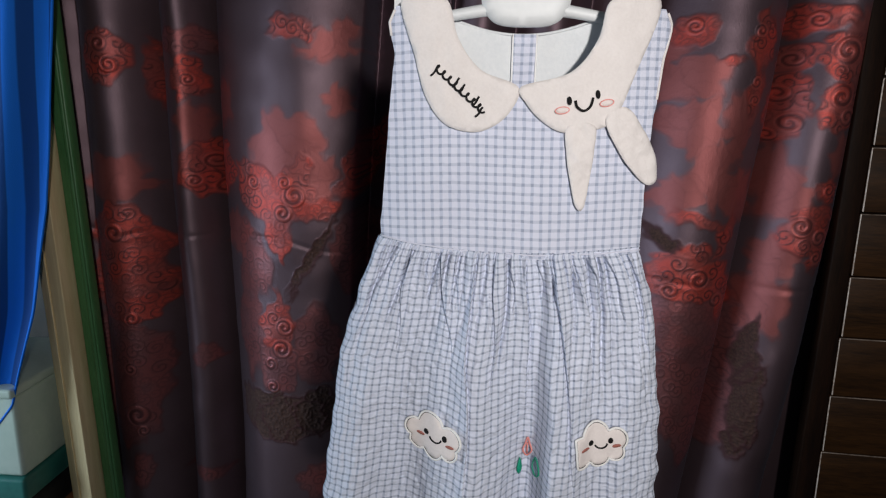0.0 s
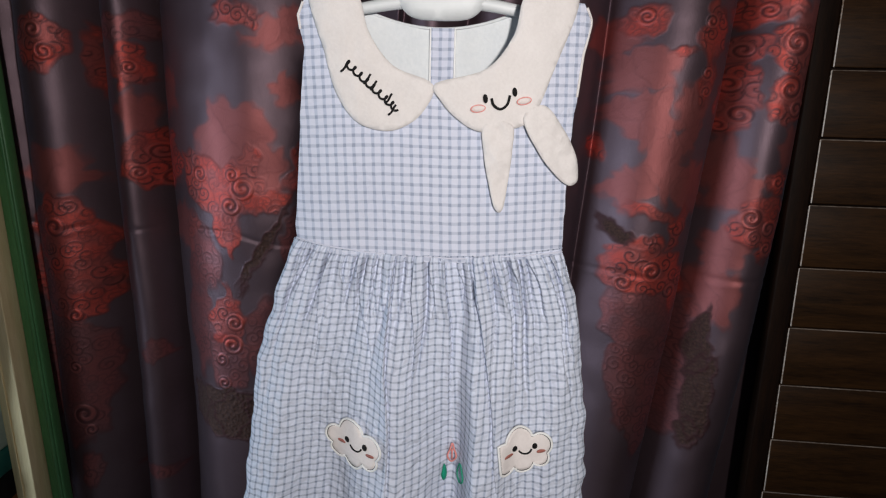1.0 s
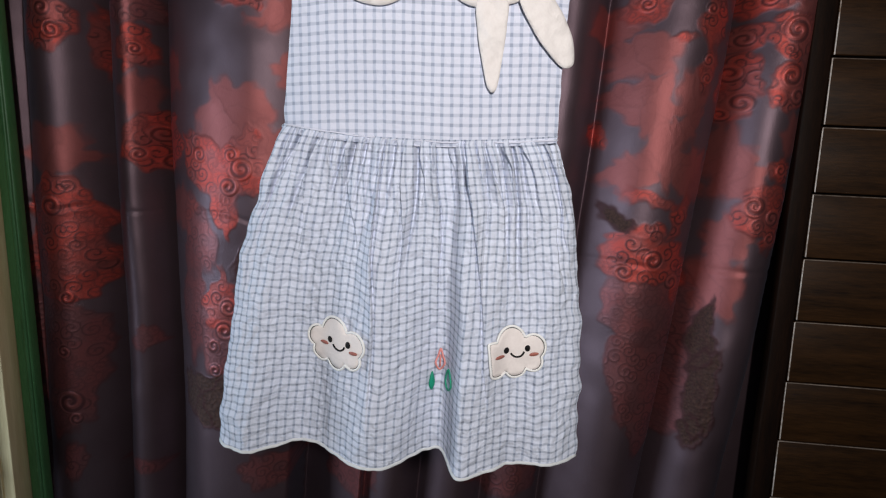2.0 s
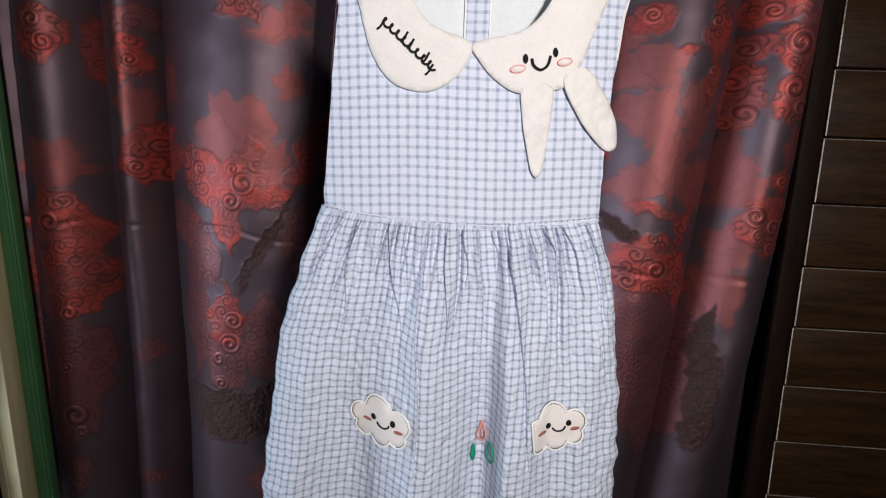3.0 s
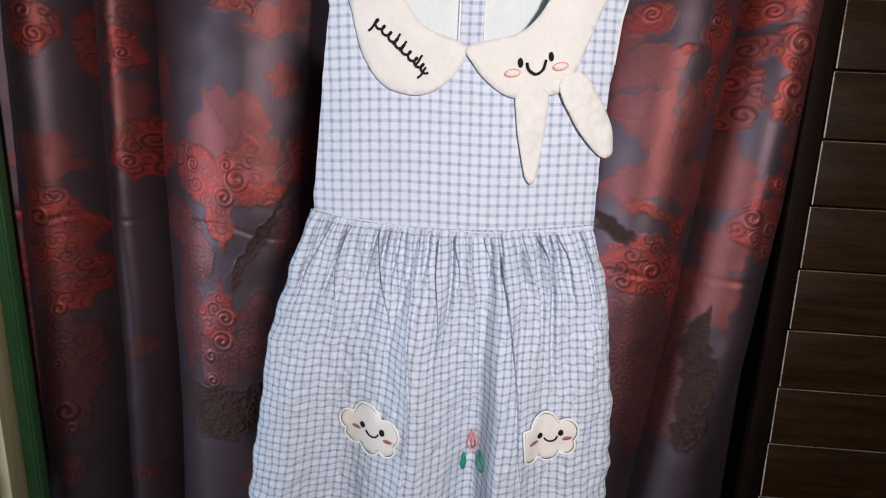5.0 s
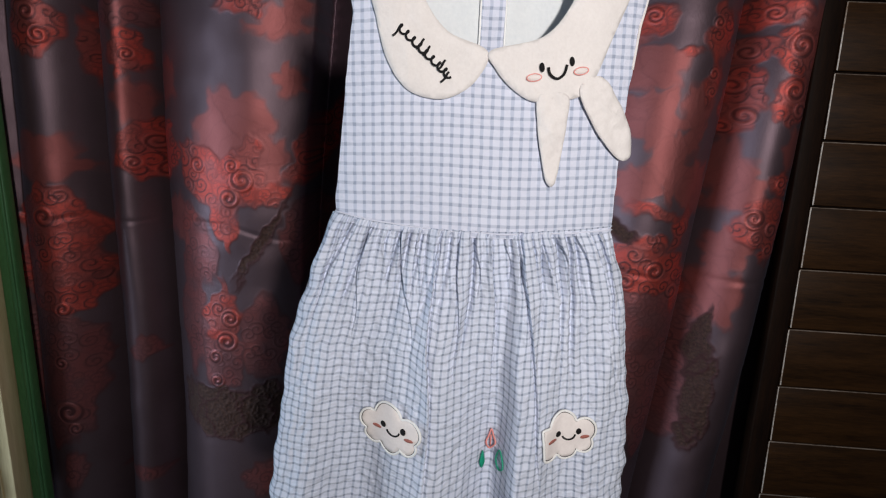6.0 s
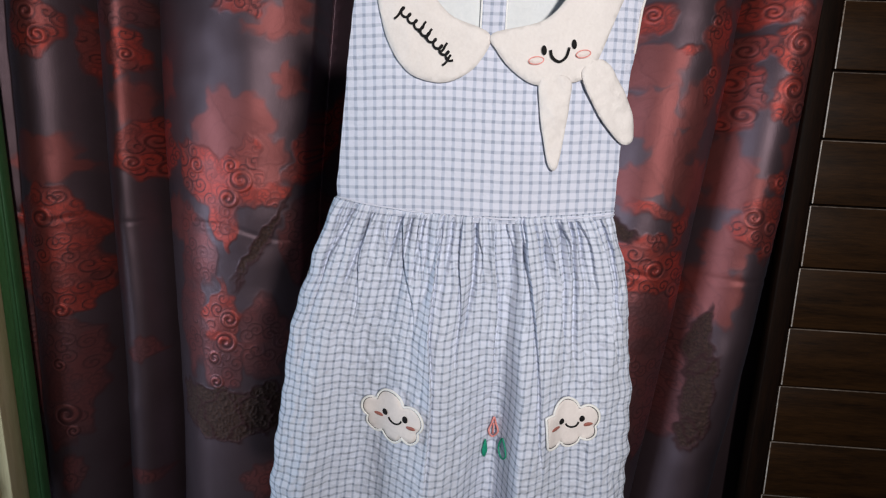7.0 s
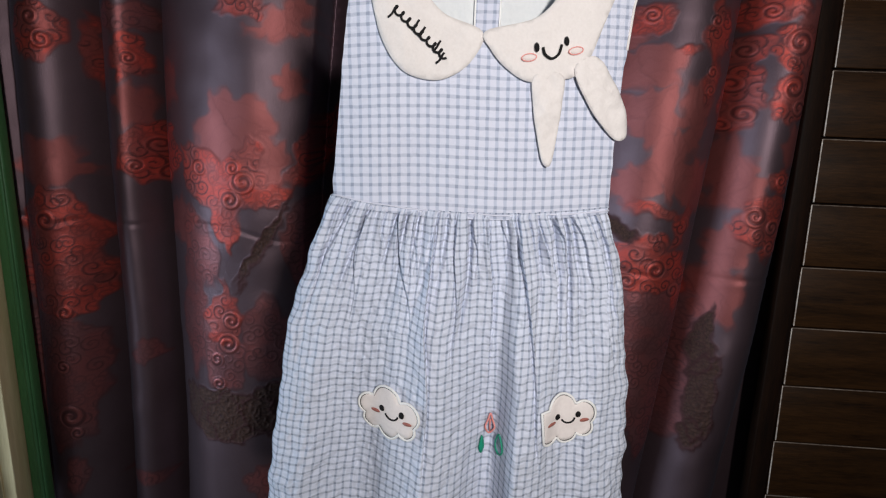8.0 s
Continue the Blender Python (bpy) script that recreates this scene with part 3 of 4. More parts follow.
    for name, values in (("red", w.red), ("rose", w.rose), ("tweed", w.tweed), ("line", w.line), ("ridge", w.ridge)):
        mesh.attributes.new(name, "FLOAT", "POINT").data.foreach_set("value", values.astype(np.float32).ravel())
    ob = part("curtain", mesh, brocade_satin)
    return tagged(ob, "dark satin brocade curtain with red scrollwork leaf motifs", "curtain")


brocade_curtain()


# ---------- slatted wooden door ----------
def slatted_door():
    door = thing("door_1", (0.80, 1.5, 0), "dark brown varnished wooden door with wide horizontal slats", "door", "structure")
    turn = Matrix.Translation((0.856, 1.47, 0)) @ Matrix.Rotation(radians(-4), 4, "Z")

    def placed(bm):
        bmesh.ops.transform(bm, matrix=turn, verts=bm.verts)
        return bm

    part("stile", placed(box(-0.048, -0.0025, 0.0038, 0.045, 0.02, 2.1, 0.004)), stile_wood, door)
    part("stile", placed(box(0.62, 0.70, 0.004, 0.045, 0.02, 2.1, 0.004)), stile_wood, door)
    part("back_board", placed(box(-0.004, 0.62, 0.030, 0.045, 0.02, 2.1, 0)), stile_wood, door, smooth=False)
    pitch = 0.1508
    for i in range(-3, 10):
        z = 0.970 + (i - 3) * pitch
        if z < 0.02 or z > 2.0:
            continue
        bm = box(0.0, 0.618, 0.0, 0.022, z + 0.0040, z + pitch - 0.0012, 0.0020, 2)
        for v in bm.verts:
            v.co.y += 0.006 * (v.co.z - z) / pitch + 0.0012 * noise.noise(Vector((v.co.x * 3, z * 9, 0)))
            v.co.x += 0.0016 * noise.noise(Vector((0, v.co.z * 25, i)))
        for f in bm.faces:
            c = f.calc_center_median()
            # Painted highlights: bright on the left ends, fainter along the top edges.
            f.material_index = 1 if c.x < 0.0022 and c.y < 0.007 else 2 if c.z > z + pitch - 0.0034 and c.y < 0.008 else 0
        part("slat", placed(bm), (dark_wood, lit_end_edge, glint_edge), door)
    return door


slatted_door()


# ---------- dress ----------
def sized(ob):
    """Brings the dress or its hanger from pattern size to the size and place it has here."""
    ob.scale = (0.8, 0.8, 0.8)
    ob.location = DRESS_EYE + 0.8 * (ob.location + DRESS_SHIFT - DRESS_EYE)
    return ob


DRESS_EYE, DRESS_SHIFT = Vector((0, 0, 1.30)), Vector((0.021, 0, -0.0105))
LEFT = ((0.80, -0.228), (0.857, -0.226), (0.98, -0.212), (1.055, -0.203), (1.125, -0.182), (1.187, -0.161), (1.206, -0.152))
RIGHT = ((0.80, 0.214), (0.86, 0.214), (0.995, 0.207), (1.125, 0.189), (1.18, 0.172), (1.200, 0.163))
BODICE_LEFT = ((1.200, -0.151), (1.24, -0.148), (1.30, -0.143), (1.36, -0.138), (1.42, -0.132), (1.455, -0.138), (1.475, -0.128))
BODICE_RIGHT = ((1.195, 0.163), (1.24, 0.162), (1.30, 0.163), (1.36, 0.166), (1.42, 0.172), (1.455, 0.180), (1.475, 0.168))
HEM_FOLDS = ((0.0, 0.022), (0.08, 0.026), (0.24, -0.026), (0.44, 0.030), (0.615, -0.032), (0.67, 0.040), (0.82, 0.004), (0.93, 0.014), (1.0, 0.008))


def bodice_y(x, z):
    half = (x - 0.012) / 0.165
    return 0.738 - 0.034 * math.sqrt(max(0.0, 1 - min(1.0, half * half * 0.97))) + 0.0030 * noise.noise(Vector((x * 16, z * 11, 2))) + 0.0011 * noise.noise(Vector((x * 26, z * 70, 5))) 


def sag(x):
    """How far the gathered waist hangs below the line of its ends."""
    return -0.010 * max(0.0, 1 - ((x - 0.006) / 0.158) ** 2)


# gathered pleats: where they start and end across the skirt, how far they run down it, depth
PLEATS = ((0.055, 0.045, 0.34, 0.010), (0.10, 0.10, 0.20, 0.008), (0.14, 0.185, 0.36, 0.012), (0.20, 0.24, 0.18, 0.007), (0.25, 0.375, 0.40, 0.011), (0.315, 0.35, 0.20, 0.007),
          (0.385, 0.43, 0.85, 0.013), (0.46, 0.495, 0.50, 0.010), (0.52, 0.54, 0.22, 0.008), (0.57, 0.60, 0.55, 0.011), (0.62, 0.64, 0.20, 0.007), (0.665, 0.745, 0.80, 0.012),
          (0.74, 0.80, 0.42, 0.010), (0.80, 0.83, 0.20, 0.008), (0.87, 0.90, 0.26, 0.008), (0.92, 0.95, 0.50, 0.010), (0.955, 0.97, 0.36, 0.009))


def pleats_y(u, down):
    """Each pleat laps over its neighbour: a sharp wall on one side, a long slope on the other."""
    y = 0.0
    for k, (a, b, run, depth) in enumerate(PLEATS):
        t = down / run
        if t >= 1:
            continue
        s = (u - a - (b - a) * t - 0.006 * math.sin(9 * t + 5 * a)) * 0.45
        fade = depth * min(1.0, 0.25 + down * 16) * (1 - t) ** 0.6
        s = s if k % 3 else -s
        y -= fade * (math.exp(-s / 0.010) if s > 0 else math.exp(-(s / 0.0011) ** 2))
        y += 0.35 * fade * math.exp(-((s + 0.0022) / 0.0014) ** 2)
    return y


def skirt_sides(z):
    return linear(LEFT, z), linear(RIGHT, z)


def skirt_y(x, z):
    a, b = skirt_sides(z)
    u = (x - a) / (b - a)
    down = max(0.0, (1.205 - z) / 0.39)
    bow = 0.036 + 0.012 * min(1, down * 2)
    y = 0.740 - bow * math.sqrt(max(0.0, 1 - min(1.0, (2 * u - 1) ** 2)))
    wander = u + 0.02 * math.sin(5 * down + 7 * u) * (1 - down) + 0.028 * down * math.sin(3.1 * u + 0.6)
    y -= eased(HEM_FOLDS, u) * min(1.0, 0.12 + 1.15 * down ** 1.2) * 0.85
    fold = abs(math.sin((wander * 15 + 2.4 * noise.noise(Vector((u * 6, 0.3, 0)))) * math.pi / 2)) ** 0.55
    depth = max(0.08, 0.5 + 1.2 * noise.noise(Vector((u * 11, 1.7, 0))))
    y -= (fold - 0.6) * 0.030 * depth * (math.exp(-down / 0.16) + 0.30 * math.exp(-down / 0.55)) * min(1, 0.15 + down * 12)
    g = wander * 27
    for n in (math.floor(g) - 1, math.floor(g), math.floor(g) + 1):
        h1, h2, h3, h4 = (math.sin(n * k) * 43758.5 % 1.0 for k in (127.1, 311.7, 74.7, 269.5))
        off = (g - n - 0.2 - 0.6 * h1 - 9.0 * (h2 - 0.5) * down) / (0.11 + 0.14 * h4)
        y += (0.0030 + 0.017 * h3 * h3) * math.exp(-off * off) * max(0.0, 1 - down / (0.10 + 0.50 * h4 * h3)) ** 0.8 * min(1, 0.3 + down * 22)
    y += pleats_y(u, down)
    y += 0.0060 * noise.noise(Vector((u * 34 + 3 * down, down * 9, 14))) * math.exp(-down / 0.45) * min(1, down * 14)
    y += 0.0060 * noise.noise(Vector((u * 15 + 2.0 * down, down * 4, 4))) * min(1, down * 4)
    y += 0.0024 * noise.noise(Vector((u * 52, down * 40, 6))) * min(1, down * 6)
    return y


def dress():
    d = thing("dress", (0.01, 0.73, 0.80), "sleeveless light blue gingham dress with white rabbit collar on a hanger", "dress")

    # bodice front, cut away at the neck under the collar
    rows, cols = 90, 110
    zs = np.linspace(1.198, 1.472, rows)
    bm = bmesh.new()
    layer = bm.loops.layers.uv.new("cloth")
    keep = {}

    def vert(i, k):
        if (i, k) not in keep:
            z = zs[i]
            a, b = linear(BODICE_LEFT, z), linear(BODICE_RIGHT, z)
            x = a + (b - a) * k / (cols - 1)
            side = (2 * k / (cols - 1) - 1) ** 5
            keep[i, k] = bm.verts.new((x + 0.0022 * side * noise.noise(Vector((side * 3, z * 42, 3))), bodice_y(x, z), z + sag(x) * max(0.0, (1.30 - z) / 0.10)))
        return keep[i, k]

    for i in range(rows - 1):
        for k in range(cols - 1):
            z = (zs[i] + zs[i + 1]) / 2
            a, b = linear(BODICE_LEFT, z), linear(BODICE_RIGHT, z)
            x = a + (b - a) * (k + 0.5) / (cols - 1)
            if z > 1.378 and ((x - 0.016) / 0.098) ** 2 + ((z - 1.49) / 0.112) ** 2 < 1:
                continue
            f = bm.faces.new((vert(i, k), vert(i, k + 1), vert(i + 1, k + 1), vert(i + 1, k)))
            for loop in f.loops:
                p = loop.vert.co
                loop[layer].uv = (p.x + 0.03 * (p.z - 1.2) + 0.003, p.z - 0.022 * p.x + 0.0015 * math.sin(p.x * 30))
    part("bodice_front", bm, check_flat, d)

    # back of the bodice, its white lining towards the neck opening
    bm = bmesh.new()
    grid = {}
    for i in range(24):
        for k in range(40):
            z0 = 1.20 + (1.447 - 1.20) * i / 23
            s = -1 + 2 * k / 39
            x = 0.014 + s * 0.150
            z = z0 + 0.056 * (i / 23) * s * s
            grid[i, k] = bm.verts.new((x, 0.765 - 0.02 * s * s + 0.003 * noise.noise(Vector((x * 20, z * 14, 9))), z))
    for i in range(23):
        for k in range(39):
            bm.faces.new((grid[i, k], grid[i, k + 1], grid[i + 1, k + 1], grid[i + 1, k]))
    back = part("bodice_back", bm, lining_cloth, d, "white cotton lining")
    part("neck_binding", tube([(0.014 + s * 0.150, 0.765 - 0.02 * s * s, 1.447 + 0.056 * s * s) for s in np.linspace(-0.9, 0.9, 30)], 0.0018, 6), lining_cloth, back)
    xs, zz = np.linspace(0.0045, 0.0305, 12), np.linspace(1.30, 1.4475, 30)
    gx, gz = np.meshgrid(xs, zz)
    part("placket", grid_mesh("placket", np.stack([gx, 0.7610 + 0 * gx + 0.0015 * np.sin(gz * 60), gz], -1), np.stack([gx, gz], -1)), check_flat, back, "gingham button placket")
    for x in (0.0035, 0.0315):
        part("placket_seam", tube([(x, 0.7605, z) for z in np.linspace(1.30, 1.447, 14)], 0.0012, 6), white_thread, back)

    # armhole bindings
    for table, side, low in ((BODICE_LEFT, -1, 1.44), (BODICE_RIGHT, 1, 1.375)):
        line = [(linear(table, z) + side * 0.0002, bodice_y(linear(table, z), z) - 0.0002, z) for z in np.linspace(low, 1.468, 26)]
        part("armhole_binding", tube(line, 0.0015, 8), collar_cloth, d, "white armhole binding")

    # skirt
    nu, nv = 760, 200
    pts, uvs = np.zeros((nv, nu, 3)), np.zeros((nv, nu, 2))
    for i in range(nv):
        v = i / (nv - 1)
        for k in range(nu):
            u = k / (nu - 1)
            z = 1.206 - (1.206 - 0.820) * v
            z -= 0.004 * eased(HEM_FOLDS, u) / 0.04 * v ** 3
            a, b = skirt_sides(z)
            x = a + (b - a) * u
            side = (2 * u - 1) ** 7
            y = skirt_y(x, z)
            if z > 1.203:
                y = min(y, bodice_y(x, z) - 0.0008)
            pts[i, k] = x + side * 0.0045 * noise.noise(Vector((side * 2, z * 38, 5))), y, z + sag(x) * (1 - v) ** 4
            uvs[i, k] = u * 0.470, 1.2 - v * 0.40 + 0.0022 * math.sin(u * 31) * v + (0.007 * noise.noise(Vector((u * 6, v * 3, 8))) + 0.0022 * noise.noise(Vector((u * 34, v * 13, 12)))) * min(1, v * 4)
    # the check follows the cloth round its folds
    run = np.cumsum(np.hypot(np.diff(pts[..., 0], axis=1, prepend=pts[:, :1, 0]), np.diff(pts[..., 1], axis=1, prepend=pts[:, :1, 1])), axis=1)
    share = np.pad(run / run[:, -1:], ((25, 25), (0, 0)), mode="edge")
    share = np.stack([share[i:i + 51].mean(0) for i in range(nv)])
    uvs[..., 0] = 0.35 * uvs[..., 0] + 0.65 * 0.47 * share
    mesh = grid_mesh("skirt", pts, uvs)
    skirt = part("skirt", mesh, check_crinkled, d, "gathered crinkled gingham skirt")
    hem = [tuple(p) for p in pts[-1][::4]]
    part("hem", tube([(x, y, z + 0.0008) for x, y, z in hem], 0.0022, 6), lining_cloth, skirt, "white turned hem")
    # back of the skirt
    bpts, buv = np.zeros((40, 60, 3)), np.zeros((40, 60, 2))
    for i in range(40):
        for k in range(60):
            v, u = i / 39, k / 59
            z = 1.206 - (1.206 - 0.842) * v
            a, b = skirt_sides(z)
            x = a + (b - a) * u
            bpts[i, k] = x, 0.742 + (0.022 + 0.018 * v) * math.sin(math.pi * u) + 0.006 * v * math.sin(u * 21), z
            buv[i, k] = u * 0.47, z
    part("skirt_back", grid_mesh("skirt_back", bpts, buv), check_crinkled, d)
    # waist seam
    seam = [(x, bodice_y(x, 1.2025) - 0.0012, 1.2040 + sag(x) - 0.018 * (x - 0.006) + 0.0012 * noise.noise(Vector((x * 40, 0, 0)))) for x in np.linspace(-0.150, 0.163, 60)]
    part("waist_seam", tube(seam, 0.0009, 6), check_flat, d)

    # collar wings
    wing = spline([(-0.124, 1.474), (-0.100, 1.482), (-0.071, 1.476), (-0.058, 1.436), (-0.032, 1.403), (0.010, 1.385),
                   (0.000, 1.356), (-0.022, 1.339), (-0.046, 1.335), (-0.074, 1.345), (-0.095, 1.375), (-0.108, 1.42)], 7)
    part("collar_wing", patch(wing, bodice_y, 0.003, 0.0025, 0.005, 0.0012, 0.0018, 1.0), collar_cloth, d, "off-white rounded collar wing")
    face = spline([(0.162, 1.474), (0.135, 1.484), (0.104, 1.476), (0.094, 1.437), (0.066, 1.402), (0.013, 1.386),
                   (0.019, 1.368), (0.036, 1.350), (0.060, 1.337), (0.092, 1.339), (0.118, 1.352), (0.138, 1.40)], 7)
    rabbit = part("collar_rabbit", patch(face, bodice_y, 0.003, 0.0028, 0.005, 0.0012, 0.0014, 2.0), collar_cloth, d, "off-white rabbit-face collar wing")
    ear = spline([(0.066, 1.345), (0.067, 1.312), (0.073, 1.282), (0.081, 1.253), (0.090, 1.252), (0.095, 1.285), (0.098, 1.318), (0.096, 1.345)], 7)
    part("ear", patch(ear, bodice_y, 0.0045, 0.002, 0.0032, 0.0016, 0.0036, 3.0), collar_cloth, rabbit, "stuffed cloth rabbit ear")
    ear = spline([(0.108, 1.352), (0.127, 1.315), (0.147, 1.291), (0.163, 1.279), (0.174, 1.285), (0.170, 1.312), (0.153, 1.342), (0.130, 1.366)], 7)
    part("ear", patch(ear, bodice_y, 0.0055, 0.002, 0.0032, 0.0016, 0.0036, 4.0), collar_cloth, rabbit, "stuffed cloth rabbit ear")

    def on_collar(x, z):
        return bodice_y(x, z) - 0.0088

    for x, z, turn in ((0.0665, 1.3715, 10), (0.0975, 1.3790, 10)):
        part("eye", patch(ellipse(x, z, 0.0025, 0.0048, turn), on_collar, 0, 0.0014, 0.003), black_thread, rabbit)
    smile = spline([(0.0730, 1.3720), (0.0755, 1.3650), (0.0830, 1.3610), (0.0900, 1.3660), (0.0925, 1.3755)], 6, False)
    part("mouth", tube([(x, on_collar(x, z) - 0.0005, z) for x, z in smile], 0.0014, 6), black_thread, rabbit)
    for x, z, turn in ((0.0590, 1.3610, 8), (0.1080, 1.3700, 12)):
        outline = ellipse(x, z, 0.0078, 0.0038, turn, 20)
        cheek = part("cheek", patch(outline, on_collar, 0, 0.0006, 0.003), blush_thread, rabbit)
        part("cheek_stitch", tube([(a, on_collar(a, b) - 0.0007, b) for a, b in outline], 0.0006, 5, True), pink_thread, cheek)

    # dark embroidered scribble, slanting down the plain wing
    start, end = Vector((-0.0850, 1.4030)), Vector((-0.0310, 1.3560))
    along = (end - start).normalized()
    rise = Vector((-along.y, along.x))

    def stitched(points):
        part("stitched_mark", tube([(q.x, on_collar(q.x, q.y) - 0.0004, q.y) for q in points], 0.0012, 6), black_thread, d)

    stitched([start.lerp(end, k / 120) + along * (0.0024 * math.cos(k * 0.42)) + rise * (0.0038 + 0.0034 * math.sin(k * 0.42)) for k in range(121)])
    for f, low, high in ((0.03, -0.0075, 0.0070), (0.40, 0.0, 0.0125), (0.53, 0.0, 0.0115), (0.82, 0.0, 0.0125), (0.97, -0.0070, 0.0065)):
        stitched([start.lerp(end, f) + along * (0.0008 * math.sin(k)) + rise * (low + (high - low) * k / 5) for k in range(6)])

    def on_skirt(x, z):
        return skirt_y(x, z) * 0.5 + 0.25 * (skirt_y(x - 0.006, z) + skirt_y(x + 0.006, z)) - 0.0035

    # cloud patches with stitched faces
    def cloud(cx, cz, turn, size, cut):
        c, s = math.cos(radians(turn)), math.sin(radians(turn))

        def at(a, b):
            return cx + size * (a * c - b * s), cz + 1.08 * size * (a * s + b * c)

        lobes = ((-0.0265, 0.006, 0.0125), (-0.004, 0.014, 0.0165), (0.021, 0.004, 0.0145), (0.020, -0.012, 0.0105), (-0.001, -0.0145, 0.0125), (-0.0215, -0.011, 0.0115))
        outline = []
        for k in range(72):
            a = k * math.tau / 72
            w = Vector((math.cos(a), math.sin(a)))
            r = 0.0
            for lx, lz, lr in lobes:
                along = w.x * lx + w.y * lz
                off = lx * lx + lz * lz - along * along
                if off < lr * lr:
                    r = max(r, along + math.sqrt(lr * lr - off))
            x = w.x * r
            outline.append(at(max(x, -cut), w.y * r))
        base = part("cloud", patch(outline, on_skirt, 0.0, 0.0012, 0.005, 0.0006, 0.0005, cx), cloud_cloth, d, "white cloud patch with a stitched smiling face")
        part("cloud_edge", tube([(x, on_skirt(x, z) - 0.0014, z) for x, z in outline], 0.0016, 6, True), white_thread, base)
        low = lambda x, z: on_skirt(x, z) - 0.0018
        inner = [(cx + (x - cx) * 0.955, cz + (z - cz) * 0.945) for x, z in outline]
        part("inner_stitch", tube([(x, low(x, z) + 0.0002, z) for x, z in inner], 0.00045, 5, True), black_thread, base)
        for a, b in ((-0.010, 0.0048), (0.0145, 0.0040)):
            part("eye", patch(ellipse(*at(a, b), 0.0032, 0.0038), low, 0, 0.0009, 0.003), black_thread, base)
        smile = [at(0.0025 + 0.0078 * math.sin(t), 0.0022 - 0.0066 * math.cos(t)) for t in np.linspace(-1.35, 1.35, 11)]
        part("mouth", tube([(x, low(x, z) - 0.0004, z) for x, z in smile], 0.0012, 6), black_thread, base)
        for a, b, lean in ((-0.0180, -0.0005, 2), (0.0215, -0.0035, 10)):
            part("cheek", patch(ellipse(*at(a, b), 0.0056 * size, 0.0022 * size, turn + lean - 8, 14), low, 0, 0.0008, 0.003), rust_thread, base)

    cloud(-0.0770, 0.9575, 1, 0.98, 0.05)
    cloud(0.1280, 0.9590, 8, 0.99, 0.030)

    # stitched tulip
    low = lambda x, z: on_skirt(x, z) - 0.0006
    bud = spline([(0.0415, 0.9265), (0.0365, 0.9350), (0.0395, 0.9445), (0.0420, 0.9530), (0.0448, 0.9445), (0.0475, 0.9350)], 5)
    tulip = part("tulip", tube([(x, low(x, z), z) for x, z in bud], 0.0012, 6, True), pink_thread, d, "pink and green embroidered tulip")
    part("petal", tube([(0.042, low(0.042, z), z) for z in (0.930, 0.935, 0.941, 0.945)], 0.0011, 6), pink_thread, tulip)
    for x, z, filled in ((0.0330, 0.9140, True), (0.0525, 0.9190, False)):
        shape = spline([(x, z - 0.0125), (x - 0.0034, z - 0.004), (x - 0.0003, z + 0.0120), (x + 0.0034, z - 0.003)], 5)
        if filled:
            part("leaf", patch(shape, low, 0, 0.0012, 0.003), green_thread, tulip)
        else:
            part("leaf", tube([(a, low(a, b), b) for a, b in shape], 0.0011, 6, True), green_thread, tulip)
    return sized(d)


dress()


# ---------- hanger, and the line it hangs from ----------
def hanger():
    h = thing("clothes_hanger", (0.016, 0.75, 1.46), "white plastic clothes hanger with a wide rounded centre plate", "hanger")
    plate = spline([(-0.032, 1.505), (-0.034, 1.478), (-0.018, 1.458), (0.016, 1.454), (0.050, 1.458), (0.066, 1.478), (0.064, 1.505), (0.052, 1.532), (0.016, 1.542), (-0.020, 1.532)], 6)
    part("centre_plate", patch(plate, lambda x, z: 0.752, 0, 0.010, 0.008, 0.004), hanger_plastic, h)
    for side in (-1, 1):
        bar = [(0.016 + side * s, 0.748, 1.478 - 0.10 * s - 0.5 * s * s) for s in np.linspace(0.035, 0.150, 14)]
        part("arm", tube(bar, 0.0065, 10, taper=lambda t: 1.15 - 0.35 * t), hanger_plastic, h)
    hook = [(0.016, 0.748, z) for z in np.linspace(1.53, 1.60, 5)]
    hook += [(0.016 + 0.022 * (1 - math.cos(a)) - 0.0, 0.748, 1.60 + 0.024 * math.sin(a)) for a in np.linspace(0.3, 3.4, 14)]
    part("hook", tube(hook, 0.0022, 8), steel, h)
    return sized(h)


hanger()
line_at = [(x, 0.5984, 1.5488 + 0.02 * (x / 1.9) ** 2) for x in np.linspace(-2.4, 1.7, 40)]
tagged(part("clothes_line", tube(line_at, 0.0022, 6), white_thread), "thin white cord stretched across the room", "cord")


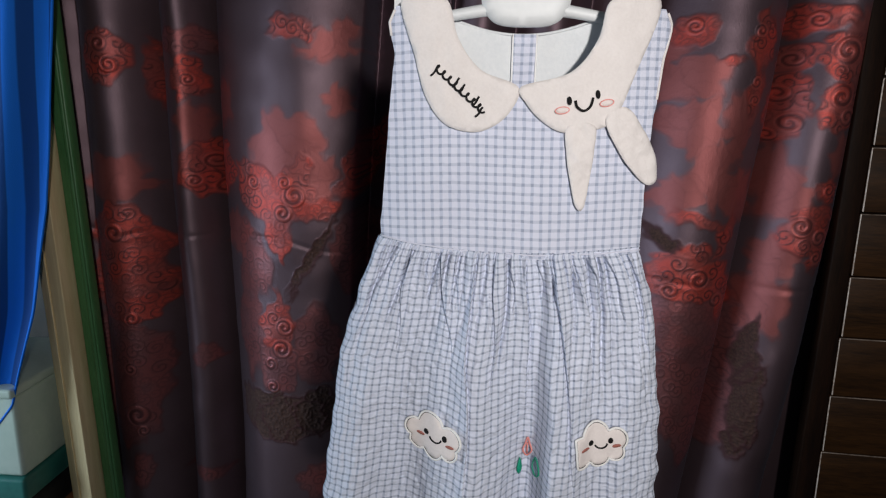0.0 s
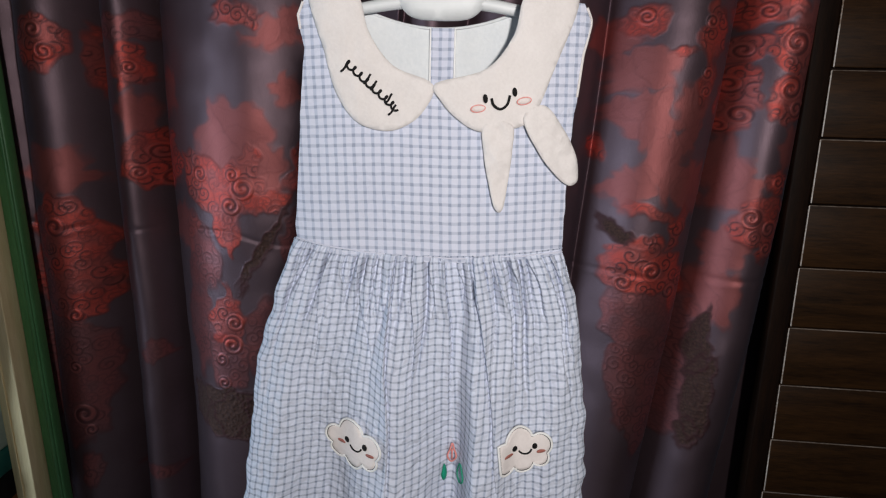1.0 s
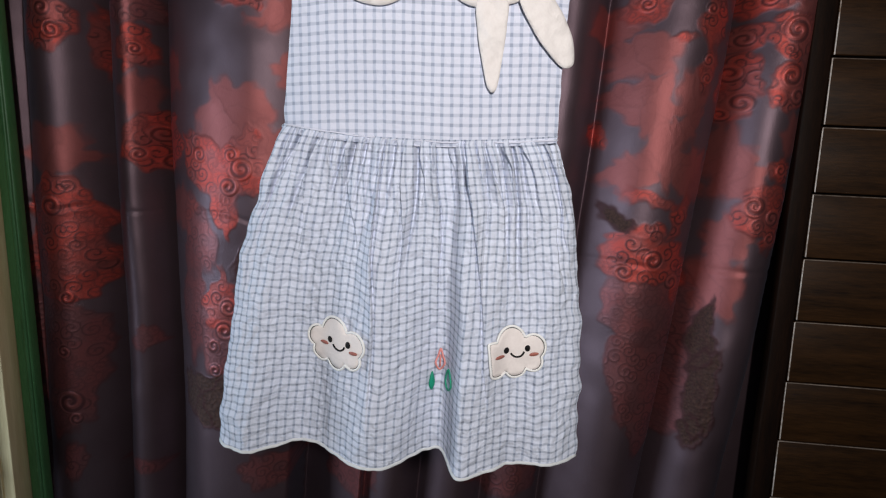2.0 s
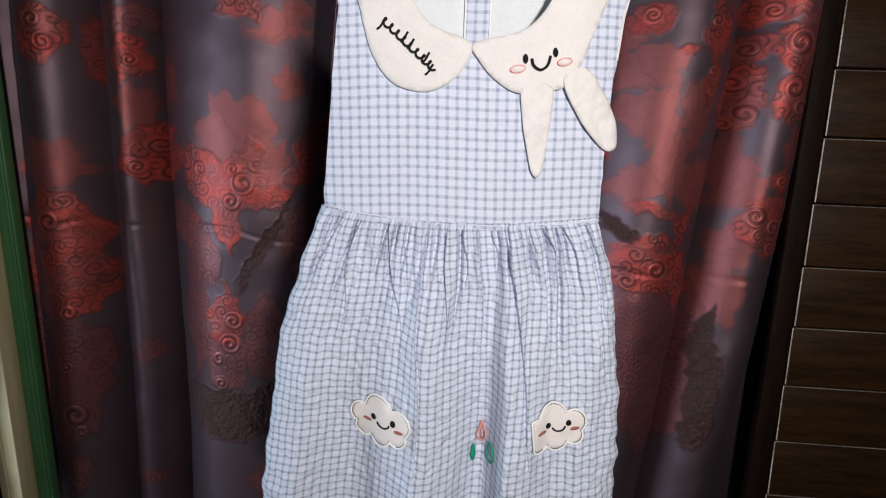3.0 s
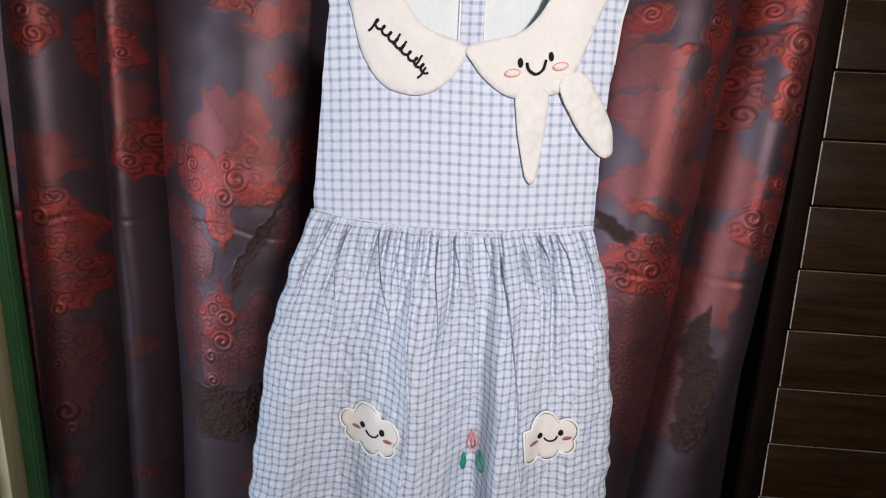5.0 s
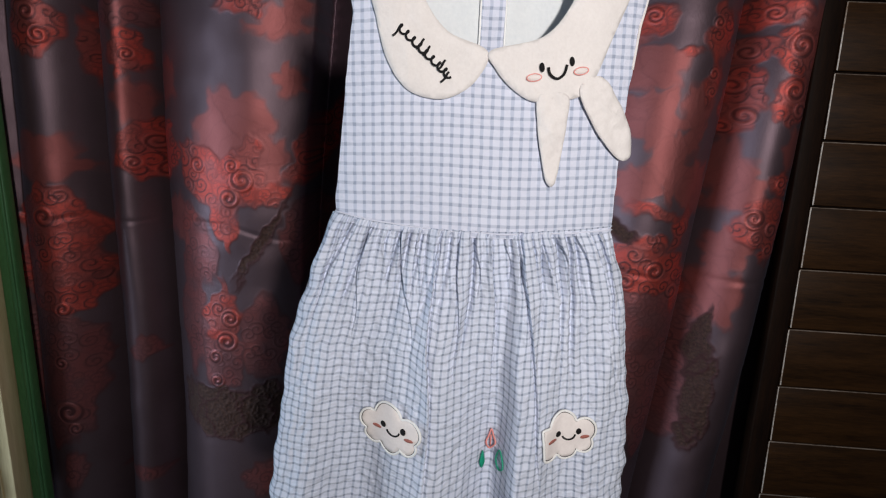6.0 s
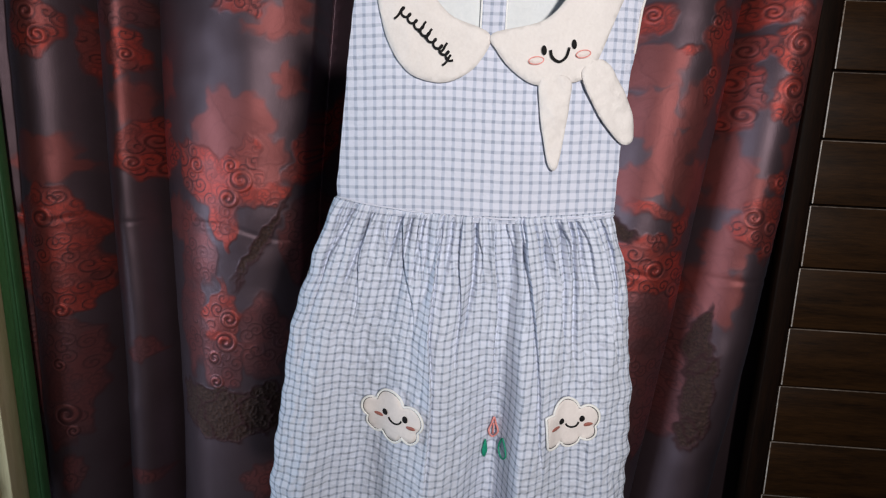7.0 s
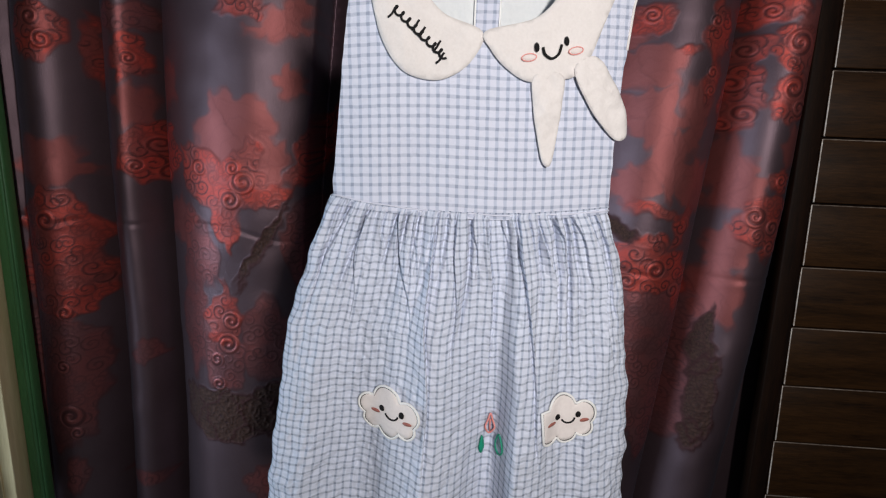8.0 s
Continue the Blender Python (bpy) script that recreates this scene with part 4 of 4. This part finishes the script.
# ---------- blue striped cloth, drawn aside ----------
def blue_curtain():
    nv, nu = 160, 90
    pts, uvs = np.zeros((nv, nu, 3)), np.zeros((nv, nu, 2))
    for i in range(nv):
        z = 2.1 - 1.75 * i / (nv - 1)
        edge = linear(((0.35, -1.34), (0.62, -1.12), (0.85, -1.045), (1.10, -0.985), (1.45, -0.935), (1.56, -0.92), (2.1, -0.86)), z)
        for k in range(nu):
            u = k / (nu - 1)
            x = edge - (1 - u) * 0.75
            pts[i, k] = x, 1.30 + 0.022 * math.sin(u * 34 + 0.6 * math.sin(z * 3)) + 0.01 * noise.noise(Vector((x * 6, z * 4, 0))), z
            uvs[i, k] = u * 0.95 + 0.04 * (z - 1), z
    mesh = grid_mesh("blue_curtain", pts, uvs)
    c = thing("blue_curtain", (-1.2, 1.3, 0.35), "bright blue striped cotton curtain drawn aside diagonally", "curtain")
    part("cloth", mesh, blue_cloth, c)
    part("edge_hem", tube([tuple(p) for p in pts[:, -1]], 0.003, 6), blue_cloth, c)


blue_curtain()


# ---------- things beside the post ----------
def storage_box():
    b = thing("storage_box", (-1.38, 1.4, 0.30), "pale green plastic storage box with a teal base", "storage box")
    part("body", box(-1.62, -1.115, 1.30, 1.62, 0.425, 0.64, 0.012, 3), pale_plastic, b)
    part("lid", box(-1.64, -1.108, 1.285, 1.63, 0.64, 0.665, 0.008, 3), pale_plastic, b)
    part("base", box(-1.63, -1.110, 1.29, 1.63, 0.36, 0.425, 0.01, 3), teal_plastic, b)


def stool():
    s = thing("wooden_stool", (-1.38, 1.45, 0), "low orange-brown wooden stool holding a black bag and box", "stool")
    part("seat", box(-1.66, -1.11, 1.28, 1.64, 0.235, 0.27, 0.006), orange_wood, s)
    for x in (-1.63, -1.17):
        for y in (1.31, 1.58):
            part("leg", box(x, x + 0.04, y, y + 0.04, 0.0, 0.235, 0.004), orange_wood, s)


def bag():
    bm = box(-1.63, -1.112, 1.30, 1.62, 0.27, 0.36, 0.03, 4)
    for v in bm.verts:
        v.co += 0.006 * Vector((noise.noise(v.co * 14), noise.noise(v.co * 11 + Vector((3, 0, 0))), 0))
    g = thing("fabric_bag", (-1.38, 1.45, 0.27), "flat black fabric bag under the storage box", "bag")
    part("pouch", bm, black_bag, g)


storage_box()
stool()
bag()
